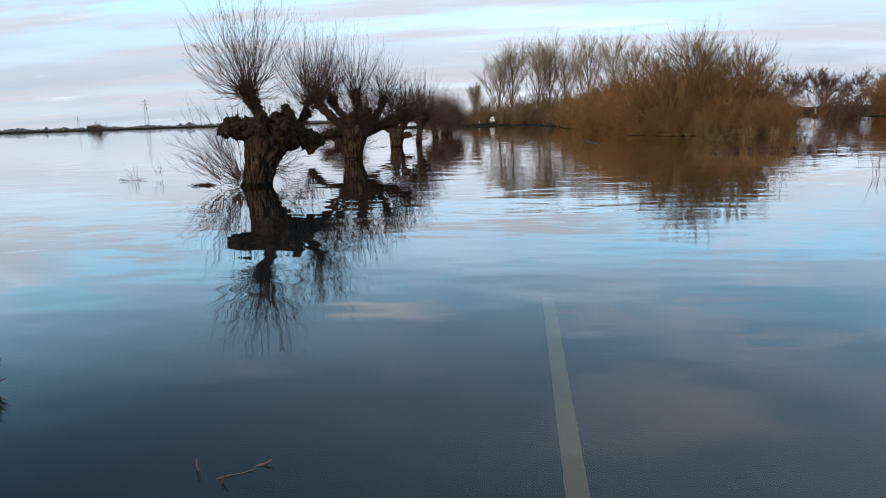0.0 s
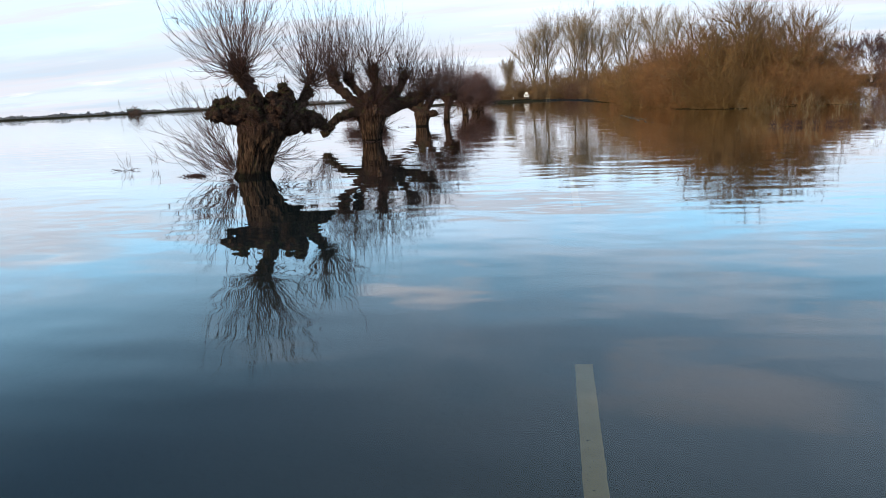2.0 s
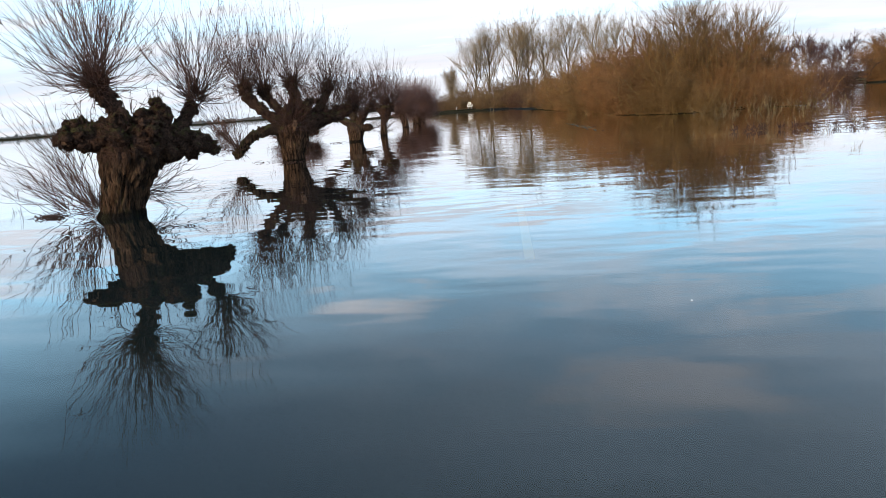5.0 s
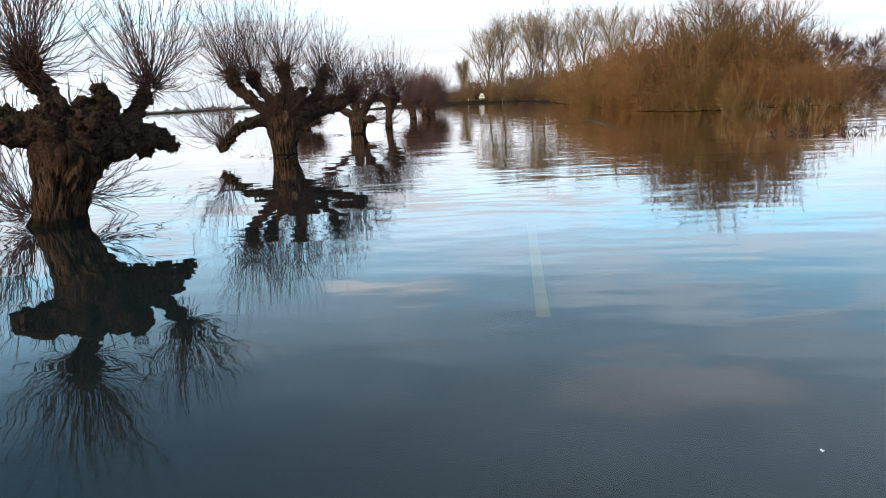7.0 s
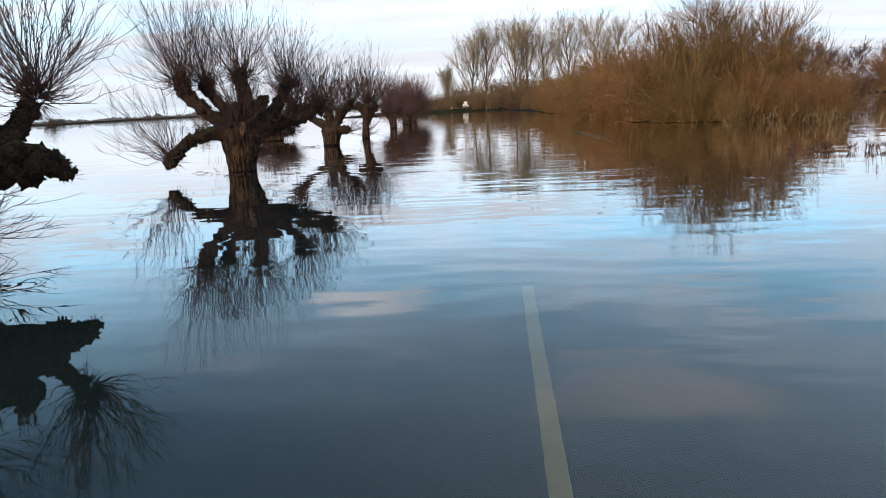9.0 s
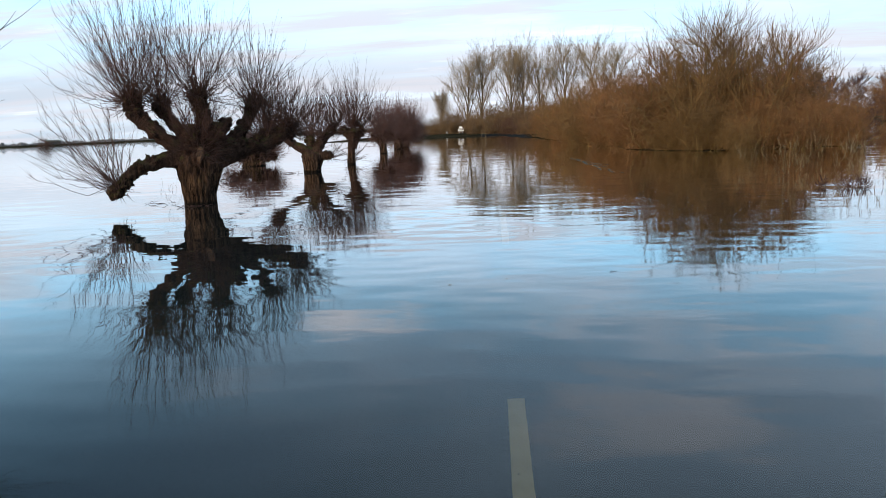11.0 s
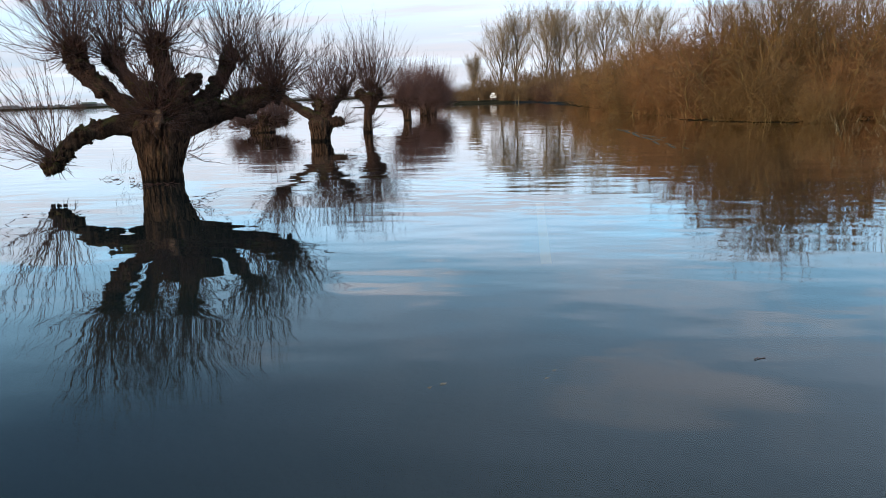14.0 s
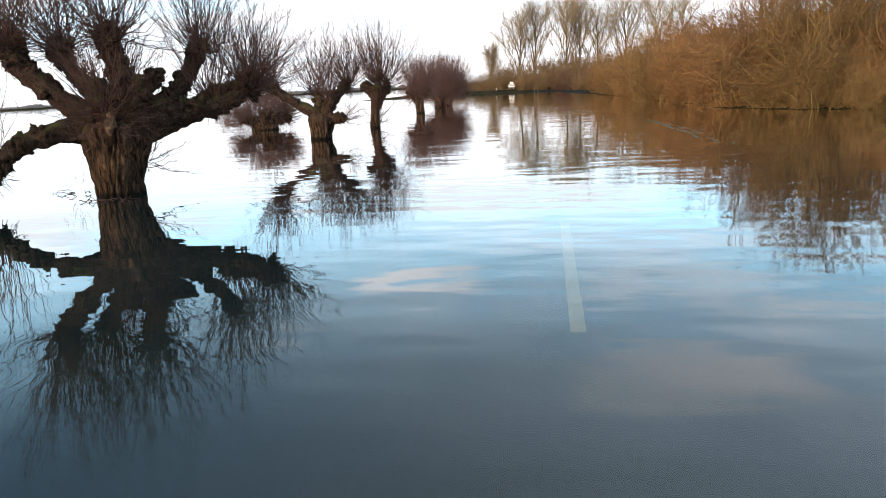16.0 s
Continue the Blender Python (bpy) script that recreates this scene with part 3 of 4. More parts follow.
# ---- the row of pollard willows ----
old = pollard(pose(-6.80, 15.1, 0.06, 0, 0, 29.5) @ Matrix.Scale(0.885, 4), "old pollard willow with a knobbly head standing in floodwater", 11,
        [(0.09, 0, -0.6, 0.54), (0.09, 0, -0.1, 0.50), (0.12, 0, 0.1, 0.45), (0.22, 0, 0.5, 0.47), (0.32, 0, 0.80, 0.58), (0.40, 0, 1.0, 0.64), (0.45, 0, 1.2, 0.62), (0.45, 0, 1.38, 0.45), (0.45, 0, 1.5, 0.2)],
        [[(0.4, 0, 1.33, 0.42), (0.0, -0.05, 1.40, 0.38), (-0.34, -0.1, 1.48, 0.34), (-0.58, -0.12, 1.49, 0.26)],
         [(0.38, 0, 0.80, 0.42), (0.74, 0.06, 1.07, 0.44), (1.15, 0.12, 1.18, 0.40), (1.52, 0.2, 1.17, 0.31), (1.85, 0.25, 1.12, 0.22), (2.04, 0.27, 0.92, 0.09)],
         [(0.5, 0.05, 1.45, 0.33), (0.27, 0.05, 1.93, 0.20), (0.10, 0, 2.22, 0.20), (0.04, 0, 2.45, 0.2)],
         [(0.95, 0.0, 1.45, 0.30), (1.10, -0.05, 1.75, 0.20), (0.97, -0.05, 1.98, 0.15)],
         [(1.22, 0.15, 1.35, 0.24), (1.55, 0.3, 1.70, 0.15), (1.72, 0.35, 2.0, 0.14)],
         [(0.6, -0.25, 1.2, 0.34), (0.8, -0.4, 1.5, 0.24)],
         [(0.35, -0.2, 1.15, 0.36), (0.2, -0.35, 1.45, 0.28), (0.25, -0.3, 1.65, 0.2)],
         [(0.9, -0.1, 1.3, 0.3), (0.75, -0.1, 1.6, 0.26), (0.8, -0.1, 1.75, 0.18)],
         [(0.2, 0.3, 1.35, 0.30), (0.0, 0.6, 1.6, 0.2)]],
        [((0.45, 0, 1.45), 0.42, 26, 0.3, (0, 0, 1), 1.2, 0.1), ((0.05, 0, 2.38), 0.22, 150, 2.0, (-0.22, 0, 1), 1.5, 0.16),
         ((1.74, 0.35, 2.0), 0.16, 95, 1.65, (0.1, 0, 1), 1.3, 0.16),
         ((-0.30, 0, 0.05), 0.18, 48, 1.95, (-0.62, 0.1, 0.8), 0.65, 0.1),
         ((-0.8, 0.1, 0.02), 0.25, 16, 1.3, (-0.35, 0, 0.9), 0.7, 0.05),
         ((0.45, 0.05, 0.35), 0.12, 34, 1.35, (0.95, 0.1, 0.05), 1.3, 0.1),
         ((-0.3, -0.1, 1.45), 0.3, 20, 0.3, (0, 0, 1), 1.3, 0.1), ((0.3, -0.2, 1.2), 0.35, 30, 0.25, (0, -0.6, 0.3), 1.2, 0.0), ((1.02, -0.05, 1.9), 0.14, 16, 0.3, (0, 0, 1), 1.2, 0.1)])
bm = bmesh.new()
bmesh.ops.create_cone(bm, cap_ends=True, segments=18, radius1=0.12, radius2=0.10, depth=0.16, matrix=pose(-0.60, -0.22, 1.43, 0, -80, 12))
for v in bm.verts:
    v.co += 0.02 * noise.noise_vector(v.co * 7)
bm_part("sawn_end", bm, M_CUT, old, "pale brown sawn limb end")
broad_willow = pollard(pose(-7.02, 25.65, 0.03, 0, 0, 27.0) @ Matrix.Scale(0.93, 4), "wide pollard willow with outstretched knuckled limbs in floodwater", 23,
        [(-0.06, 0, -0.6, 0.48), (-0.06, 0, -0.1, 0.43), (-0.06, 0, 0.15, 0.45), (-0.04, 0, 0.5, 0.52), (-0.03, 0, 0.75, 0.58), (0.0, 0, 0.95, 0.64), (0.0, 0, 1.12, 0.62), (0.0, 0, 1.28, 0.45), (0.02, 0, 1.4, 0.2)],
        [[(-0.25, 0, 1.12, 0.34), (-0.85, -0.2, 1.10, 0.23), (-1.27, -0.3, 0.98, 0.20), (-1.63, -0.35, 0.77, 0.19), (-1.9, -0.4, 0.42, 0.2)],
         [(-0.2, 0, 1.2, 0.32), (-0.74, 0.1, 1.62, 0.23), (-1.12, 0.15, 1.96, 0.21), (-1.35, 0.2, 2.28, 0.23), (-1.4, 0.2, 2.55, 0.26)],
         [(-0.12, 0.1, 1.4, 0.28), (-0.38, 0.3, 1.83, 0.18), (-0.63, 0.5, 2.18, 0.17), (-0.73, 0.55, 2.45, 0.22)],
         [(0.10, -0.1, 1.35, 0.34), (0.26, -0.15, 1.9, 0.22), (0.16, -0.15, 2.35, 0.21), (0.14, -0.15, 2.62, 0.23)],
         [(0.28, 0.1, 1.5, 0.24), (0.76, 0.2, 1.96, 0.16)],
         [(0.55, 0.1, 1.25, 0.28), (1.1, 0.3, 1.70, 0.19), (1.36, 0.4, 2.1, 0.18), (1.52, 0.45, 2.4, 0.2)],
         [(0.15, 0, 1.15, 0.36), (0.93, 0.1, 1.26, 0.25), (1.64, 0.2, 1.40, 0.25), (2.28, 0.3, 1.68, 0.26)],
         [(1.5, 0.2, 1.35, 0.2), (1.75, 0.4, 1.6, 0.2)],
         [(-0.1, -0.25, 1.1, 0.34), (-0.05, -0.3, 1.5, 0.26), (-0.1, -0.25, 1.75, 0.2)],
         [(0.3, -0.2, 1.15, 0.32), (0.45, -0.25, 1.55, 0.24), (0.5, -0.2, 1.8, 0.18)]],
        [((-1.4, 0.2, 2.5), 0.28, 120, 2.05, (-0.12, 0, 1), 1.1, 0.18),
         ((-0.73, 0.55, 2.42), 0.2, 90, 2.15, (-0.1, 0.1, 1), 1.1, 0.16),
         ((0.14, -0.15, 2.55), 0.24, 105, 2.0, (0.0, 0, 1), 1.1, 0.16),
         ((1.52, 0.45, 2.35), 0.18, 85, 1.65, (0.15, 0, 1), 0.95, 0.12),
         ((2.28, 0.3, 1.68), 0.26, 110, 1.4, (0.3, 0, 1), 1.25, 0.1),
         ((1.6, 0.25, 1.45), 0.26, 60, 1.5, (0.1, 0, 1), 1.1, 0.1),
         ((-1.85, -0.4, 0.5), 0.2, 52, 1.8, (-0.65, 0, 0.8), 0.75, 0.12),
         ((0.1, -0.1, 1.35), 0.5, 80, 1.3, (0, 0, 1), 1.0, 0.1), ((0.0, -0.3, 1.3), 0.55, 70, 0.7, (0, -0.5, 0.6), 1.6, 0.05), ((0.0, -0.25, 1.15), 0.4, 60, 0.35, (0, -0.6, 0.5), 1.2, 0.0),
         ((0.4, 0.0, 0.5), 0.1, 12, 0.8, (0.9, 0, 0.2), 1.6, 0.1)])
bm = bmesh.new()
bmesh.ops.create_cone(bm, cap_ends=True, segments=20, radius1=0.13, radius2=0.08, depth=0.12, matrix=pose(0.03, -0.585, 1.24, 78, 12, 0) @ Matrix.Diagonal((0.7, 1.5, 1, 1)))
for v in bm.verts:
    v.co += 0.05 * noise.noise_vector(v.co * 9)
bm_part("branch_scar", bm, M_SCAR, broad_willow, "pale brown scar of a lost branch")
pollard(pose(-7.45, 36.35, 0.03, 0, 0, 19.0) @ Matrix.Scale(0.962, 4), "stout pollard willow with a short leaning trunk in floodwater", 37,
        [(0.0, 0, -0.6, 0.44), (0.0, 0, -0.05, 0.39), (0.04, 0, 0.3, 0.44), (0.06, 0, 0.55, 0.50), (0.08, 0, 0.72, 0.44), (0.1, 0, 0.85, 0.2)],
        [[(0.0, 0, 0.75, 0.3), (-0.68, 0.1, 1.13, 0.2), (-1.2, 0.15, 1.52, 0.18), (-1.48, 0.2, 1.72, 0.24)],
         [(0.2, 0, 0.8, 0.28), (0.57, 0.1, 1.28, 0.2), (0.96, 0.15, 1.64, 0.22)],
         [(0.28, -0.1, 0.8, 0.18), (0.41, -0.2, 1.3, 0.14)],
         [(0.25, -0.1, 0.65, 0.24), (0.74, -0.2, 0.56, 0.2)],
         [(0.1, 0.1, 0.85, 0.22), (0.0, 0.6, 1.35, 0.22)]],
        [((-1.48, 0.2, 1.72), 0.26, 120, 1.75, (-0.1, 0, 1), 1.05, 0.12),
         ((0.96, 0.15, 1.6), 0.22, 95, 1.65, (0.2, 0, 1), 0.9, 0.12),
         ((0.41, -0.2, 1.3), 0.15, 50, 1.6, (0, 0, 1), 0.9, 0.12),
         ((0.0, 0.6, 1.35), 0.22, 70, 1.8, (0, 0, 1), 0.9, 0.12),
         ((0.74, -0.2, 0.56), 0.18, 25, 0.7, (0.8, 0, 0.3), 1.0, 0.1)], M_TWIG_MID, 0.62)
pollard(pose(-6.95, 41.1, 0.03, 0, 0, 14.5) @ Matrix.Scale(0.945, 4), "slender single-stemmed pollard willow standing in floodwater", 41,
        [(0.0, 0, -0.6, 0.3), (0.0, 0, -0.05, 0.23), (0.04, 0, 0.7, 0.2), (0.16, 0, 1.2, 0.3), (0.24, 0, 1.5, 0.4), (0.26, 0, 1.75, 0.25)],
        [[(0.15, 0, 1.2, 0.25), (-0.25, 0.1, 1.6, 0.24)], [(0.3, 0, 1.2, 0.25), (0.62, -0.1, 1.62, 0.24)]],
        [((0.26, 0, 1.6), 0.36, 190, 2.0, (0.03, 0, 1), 1.15, 0.2), ((0.0, 0, 0.2), 0.2, 40, 0.8, (0.5, 0, 0.6), 1.2, 0.1)], M_TWIG_MID, 0.55)
pollard(pose(-7.6, 53.5, 0, 0, 0, 10.5) @ Matrix.Scale(0.93, 4), "small pollard willow with reddish bare shoots", 53,
        [(0.0, 0, -0.6, 0.36), (0.0, 0, 0.0, 0.3), (-0.03, 0, 0.5, 0.28), (-0.12, 0, 1.05, 0.5), (-0.1, 0, 1.45, 0.35)],
        [[(-0.1, 0, 0.9, 0.3), (-0.6, 0.1, 1.2, 0.28)], [(0, 0, 0.9, 0.3), (0.5, 0, 1.3, 0.28)]],
        [((-0.1, 0, 1.1), 0.6, 420, 1.75, (0, 0, 1), 1.3, 0.2)], M_TWIG_RED, 0.5)
for n, (x, y, sc) in enumerate(((-7.95, 61.5, 0.98), (-8.1, 66.0, 1.03))):
    pollard(pose(x, y, 0, 0, 0, 8 + 40 * n) @ Matrix.Scale(sc, 4), "low dense pollard willow with red shoots over the water", 61 + n,
            [(0.1, 0, -0.6, 0.5), (0.1, 0, 0.0, 0.42), (0.15, 0, 0.6, 0.45), (0.2, 0, 1.0, 0.4), (0.2, 0, 1.2, 0.2)],
            [[(0.1, 0, 0.7, 0.3), (-0.7, 0, 1.0, 0.28)], [(0.2, 0, 0.7, 0.3), (0.9, 0, 0.95, 0.28)]],
            [((-0.4, 0, 1.0), 0.7, 330, 1.7, (0, 0, 1), 1.2, 0.2), ((0.8, 0, 1.0), 0.7, 330, 1.65, (0, 0, 1), 1.2, 0.2), ((0.3, -0.2, 0.6), 0.9, 260, 1.1, (0.3, -0.3, 0.6), 1.3, 0.0)], M_TWIG_RED, 0.5)
pollard(pose(-12.0, 43.6, 0, 0, 0, 21.5) @ Matrix.Scale(0.975, 4), "half-drowned low willow stool with spreading shoots", 71,
        [(-0.5, 0, -0.6, 0.8), (-0.5, 0, 0.0, 0.7), (-0.47, 0, 0.25, 0.6), (-0.45, 0, 0.42, 0.2)],
        [[(-0.5, 0, 0.3, 0.35), (-1.2, 0, 0.42, 0.3)], [(-0.4, 0, 0.3, 0.35), (0.4, 0, 0.5, 0.32)], [(-0.45, -0.2, 0.3, 0.4), (-0.35, -0.3, 0.62, 0.34)]],
        [((-0.45, 0, 0.5), 0.85, 420, 0.85, (0, 0, 1), 1.4, 0.1), ((0.35, 0, 0.55), 0.45, 240, 0.85, (0.3, 0, 1), 1.4, 0.1),
         ((-1.25, 0, 0.35), 0.4, 240, 0.85, (-0.7, 0, 0.7), 1.3, 0.1)], M_TWIG_RED, 0.5)


# ---- willow scrub on the island ----
def shrub_meshes(seed, height=5.0, width=3.0, stems=36, branches=17, twigs=6):
    """Stems arching out of one stool, their branches and fine upright twigs: two meshes."""
    rng = np.random.default_rng(seed)
    pts = 8
    s = np.linspace(0, 1, pts)
    g = rng.uniform(0, 2 * np.pi, stems)
    lean = width * rng.uniform(0.1, 1.0, stems) ** 0.7
    out = np.stack([np.cos(g), np.sin(g), 0 * g], -1)
    top = height * (0.55 + 0.45 * np.sqrt(np.clip(1 - (lean / width / 1.12) ** 2, 0, 1))) * rng.uniform(0.7, 0.98, stems)
    g2 = rng.uniform(0, 2 * np.pi, stems)
    root = 0.5 * width * rng.uniform(0, 1, (stems, 1)) ** 0.5 * np.stack([np.cos(g2), np.sin(g2), 0 * g2], -1)
    p = root[:, None] + out[:, None] * (0.66 * lean[:, None] * s**0.8)[..., None]
    p[..., 2] = -0.3 + (top[:, None] + 0.3) * s ** rng.uniform(0.8, 1.25, (stems, 1))
    p += np.cumsum(rng.normal(size=p.shape) * 0.17, axis=1)
    p[..., 2] -= 0.10 * top[:, None] * s**3
    p += out[:, None] * (0.25 * lean[:, None] * s**3)[..., None]
    thick = Heap()
    thick.tubes(p, rng.uniform(0.018, 0.045, (stems, 1)) * (1 - 0.8 * s), 5)
    who = np.repeat(np.arange(stems), branches)
    at = rng.uniform(0.08, 0.95, len(who))
    low = (at * (pts - 1)).astype(int)
    f = (at * (pts - 1) - low)[:, None]
    start = p[who, low] * (1 - f) + p[who, low + 1] * f
    way = unit(p[who, low + 1] - p[who, low])
    d = unit(0.35 * way + 1.3 * unit(rng.normal(size=(len(who), 3))) + out[who] * 0.35)
    long = height * rng.uniform(0.14, 0.36, len(who))
    s2 = np.linspace(0, 1, 5)
    p2 = start[:, None] + d[:, None] * (long[:, None] * s2)[..., None] + np.cumsum(rng.normal(size=(len(who), 5, 3)) * 0.06, axis=1)
    p2[..., 2] += 0.2 * long[:, None] * s2**2
    p2[..., 2] = np.maximum(p2[..., 2], 0.03)
    fine = Heap()
    fine.tubes(p2, 0.017 * (1 - 0.7 * s2) * rng.uniform(0.7, 1.2, (len(who), 1)), 3)
    who3 = np.repeat(np.arange(len(who)), twigs)
    at = rng.uniform(0.15, 1.0, len(who3)) * 3.99
    low = at.astype(int)
    f = (at - low)[:, None]
    start = p2[who3, low] * (1 - f) + p2[who3, low + 1] * f
    d3 = unit(0.7 * unit(p2[who3, low + 1] - p2[who3, low]) + 1.2 * unit(rng.normal(size=(len(who3), 3))) + (0, 0, 0.10))
    long = height * rng.uniform(0.07, 0.2, len(who3))
    s3 = np.linspace(0, 1, 4)
    p3 = start[:, None] + d3[:, None] * (long[:, None] * s3)[..., None]
    p3[..., 2] += 0.15 * long[:, None] * s3**2
    fine.tubes(p3, 0.0098 * (1 - 0.65 * s3) * rng.uniform(0.7, 1.2, (len(who3), 1)), 3)
    return thick, fine


def shrub(seed, m, fine_mat, label, group, **shape):
    thick, fine = shrub_meshes(seed, **shape)
    ob = thing("willow_shrub", m, label, "shrub", group)
    tagged(part("stem_clump", thick.mesh("stem_clump", M_STEM if fine_mat in (M_SHRUB, M_SHRUB_OLIVE) else fine_mat), ob, "mossy yellow-brown arching stems"), kind="stuff")
    tagged(part("twig_mass", fine.mesh("twig_mass", fine_mat), ob), kind="stuff")
    return ob


SCRUB = "bare orange-brown willow scrub at the water's edge"
kinds = [shrub(101, pose(7.8, 44.6, 0.05), M_SHRUB, SCRUB, "willow scrub on the island", height=4.4, width=2.7),
         shrub(102, pose(9.9, 42.9, 0.05, 0, 0, 70), M_SHRUB_OLIVE, SCRUB, "willow scrub on the island", height=4.6, width=3.0, stems=40),
         shrub(103, pose(12.3, 43.2, 0.05, 0, 0, 160), M_SHRUB, SCRUB, "willow scrub on the island", height=4.4, width=2.8)]
rng = np.random.default_rng(5)
for n, (x, y, sc) in enumerate(((9.4, 46.8, 1.05), (12.9, 47.0, 1.0), (14.2, 43.4, 0.62), (14.6, 40.6, 0.46), (8.7, 40.9, 0.46), (10.8, 40.2, 0.50), (12.9, 40.0, 0.48), (9.8, 39.6, 0.30), (12.0, 39.2, 0.28), (14.0, 39.2, 0.30), (7.6, 42.3, 0.36), (6.4, 46.8, 0.50), (5.9, 50.5, 0.45), (5.4, 55.0, 0.45),
                                (7.4, 50.0, 0.95), (7.0, 54.0, 0.95), (6.6, 58.5, 0.95), (6.1, 63.0, 0.92), (5.7, 67.5, 0.88), (5.2, 72.0, 0.78), (4.8, 77.0, 0.70), (4.3, 83.0, 0.66),
                                (11.5, 51.5, 0.95), (10.8, 57.0, 0.95), (10.5, 63.0, 0.95), (9.6, 69.0, 0.95), (9.0, 76.0, 0.95), (8.5, 83.0, 0.9), (15.0, 47.5, 0.66))):
    c = copy_thing(kinds[n % 3], pose(x, y, 0.05, 0, 0, rng.uniform(0, 360)))
    c.scale = (sc * rng.uniform(0.95, 1.1), sc * rng.uniform(0.95, 1.1), sc)


# ---- bare trees ----
def tree_meshes(seed, height, trunk_r=0.16, limbs=9, branches=9, twigs=7, narrow=0.45, fine=0.018, base=0.15):
    rng = np.random.default_rng(seed)
    thick, thin = Heap(), Heap()
    s = np.linspace(0, 1, 9)
    line = np.stack([0.04 * height * np.sin(s * 3 + seed) * s, 0.03 * height * np.cos(s * 4 + seed) * s, height * 0.8 * s - 0.2], -1)
    thick.tubes(line[None], (trunk_r * (1 - 0.85 * s))[None], 9)
    at = np.linspace(base, 0.95, limbs)
    root = np.stack([np.interp(at, s, line[:, c]) for c in range(3)], -1)
    g = np.arange(limbs) * 2.4 + rng.uniform(-0.5, 0.5, limbs)
    d = unit(np.stack([narrow * np.cos(g), narrow * np.sin(g), np.ones(limbs)], -1))
    long = height * (1.02 - at * 0.8) * rng.uniform(0.55, 0.85, limbs)
    long = np.minimum(long, (height - root[:, 2]) * 0.98)
    s1 = np.linspace(0, 1, 8)
    p = root[:, None] + d[:, None] * (long[:, None] * s1)[..., None] + np.cumsum(rng.normal(size=(limbs, 8, 3)) * 0.013 * height, axis=1) * s1[:, None]
    thick.tubes(p, trunk_r * 0.5 * (1 - 0.8 * s1) * rng.uniform(0.6, 1, (limbs, 1)), 6)
    for count, lo, spread, reach_, r, use in ((branches, 0.2, 0.6, (0.12, 0.30), fine * 1.5, 1), (twigs, 0.1, 0.7, (0.06, 0.15), fine, 2)):
        kk = p.shape[1]
        who = np.repeat(np.arange(len(p)), count)
        a = rng.uniform(lo, 0.99, len(who)) * (kk - 1)
        low = a.astype(int)
        f = (a - low)[:, None]
        root = p[who, low] * (1 - f) + p[who, low + 1] * f
        d = unit(unit(p[who, low + 1] - p[who, low]) + spread * unit(rng.normal(size=(len(who), 3))) + (0, 0, 0.2))
        long = height * rng.uniform(*reach_, len(who))
        s2 = np.linspace(0, 1, 4)
        p = root[:, None] + d[:, None] * (long[:, None] * s2)[..., None]
        p[..., 2] += 0.12 * long[:, None] * s2**2
        thin.tubes(p, r * (1 - 0.7 * s2) * np.ones((len(who), 1)), 3)
    return thick, thin


def tree(seed, m, label, group, bark_mat, twig_mat, **shape):
    thick, thin = tree_meshes(seed, **shape)
    ob = thing("bare_tree", m, label, "tree", group)
    part("trunk", thick.mesh("trunk", bark_mat), ob)
    part("crown", thin.mesh("crown", twig_mat), ob, "bare winter twigs")
    return ob


POPLAR = "tall bare pale-barked winter tree on the far bank"
for n, (x, y, h, narrow) in enumerate(((-5.2, 118, 10.8, 0.34), (-3.1, 119, 12.2, 0.30), (1.5, 118, 12.2, 0.26), (3.5, 120, 12.8, 0.30), (6.0, 119, 10.8, 0.36), (10.1, 121, 12.9, 0.28), (15.0, 122, 12.6, 0.34), (19.0, 124, 12.0, 0.36), (-9.4, 121, 6.4, 0.2))):
    tree(200 + n, pose(x, y, 0.2, 0, 0, 37 * n), POPLAR, "trees on the far bank", M_FARBARK, M_FARTWIG, height=h, trunk_r=0.2, limbs=15, branches=12, twigs=9,
         narrow=1.3 * narrow, fine=0.014, base=0.08)
# Scrub along the far bank and on the shore to the right.
dark = shrub(110, pose(1.2, 107.5, 0.1), M_SHRUB_DARK, "low dark brown bare scrub on the bank", "bank scrub", height=2.6, width=2.2, stems=24, branches=10)
for n, (x, y, sc) in enumerate(((5.5, 96, 1.0), (1.0, 102, 0.8), (-2.2, 108, 0.7), (8, 100, 1.3), (3, 110, 1.3), (-5.5, 122, 0.9), (-8.5, 128, 0.8), (12, 104, 1.5), (17, 106, 1.5), (-12, 150, 1.0), (-16, 160, 1.0), (-3, 130, 1.1),
                                (36, 72, 1.2), (39, 80, 1.4), (33, 88, 1.5), (42, 92, 1.6), (47, 84, 1.5), (28, 98, 1.6), (37, 100, 1.7), (23, 102, 1.6), (52, 96, 1.8), (60, 100, 1.9))):
    c = copy_thing(dark, pose(1.01 * x - (2.8 if x < 20 else 0.2), y + 10, 0.1, 0, 0, 61 * n))
    c.scale = (sc * 1.2, sc * 1.2, sc)
brown = shrub(111, pose(-3.8, 110.5, 0.1), M_SHRUB_MID, "pale brown bare scrub on the far bank", "bank scrub", height=2.4, width=2.2, stems=26, branches=11)
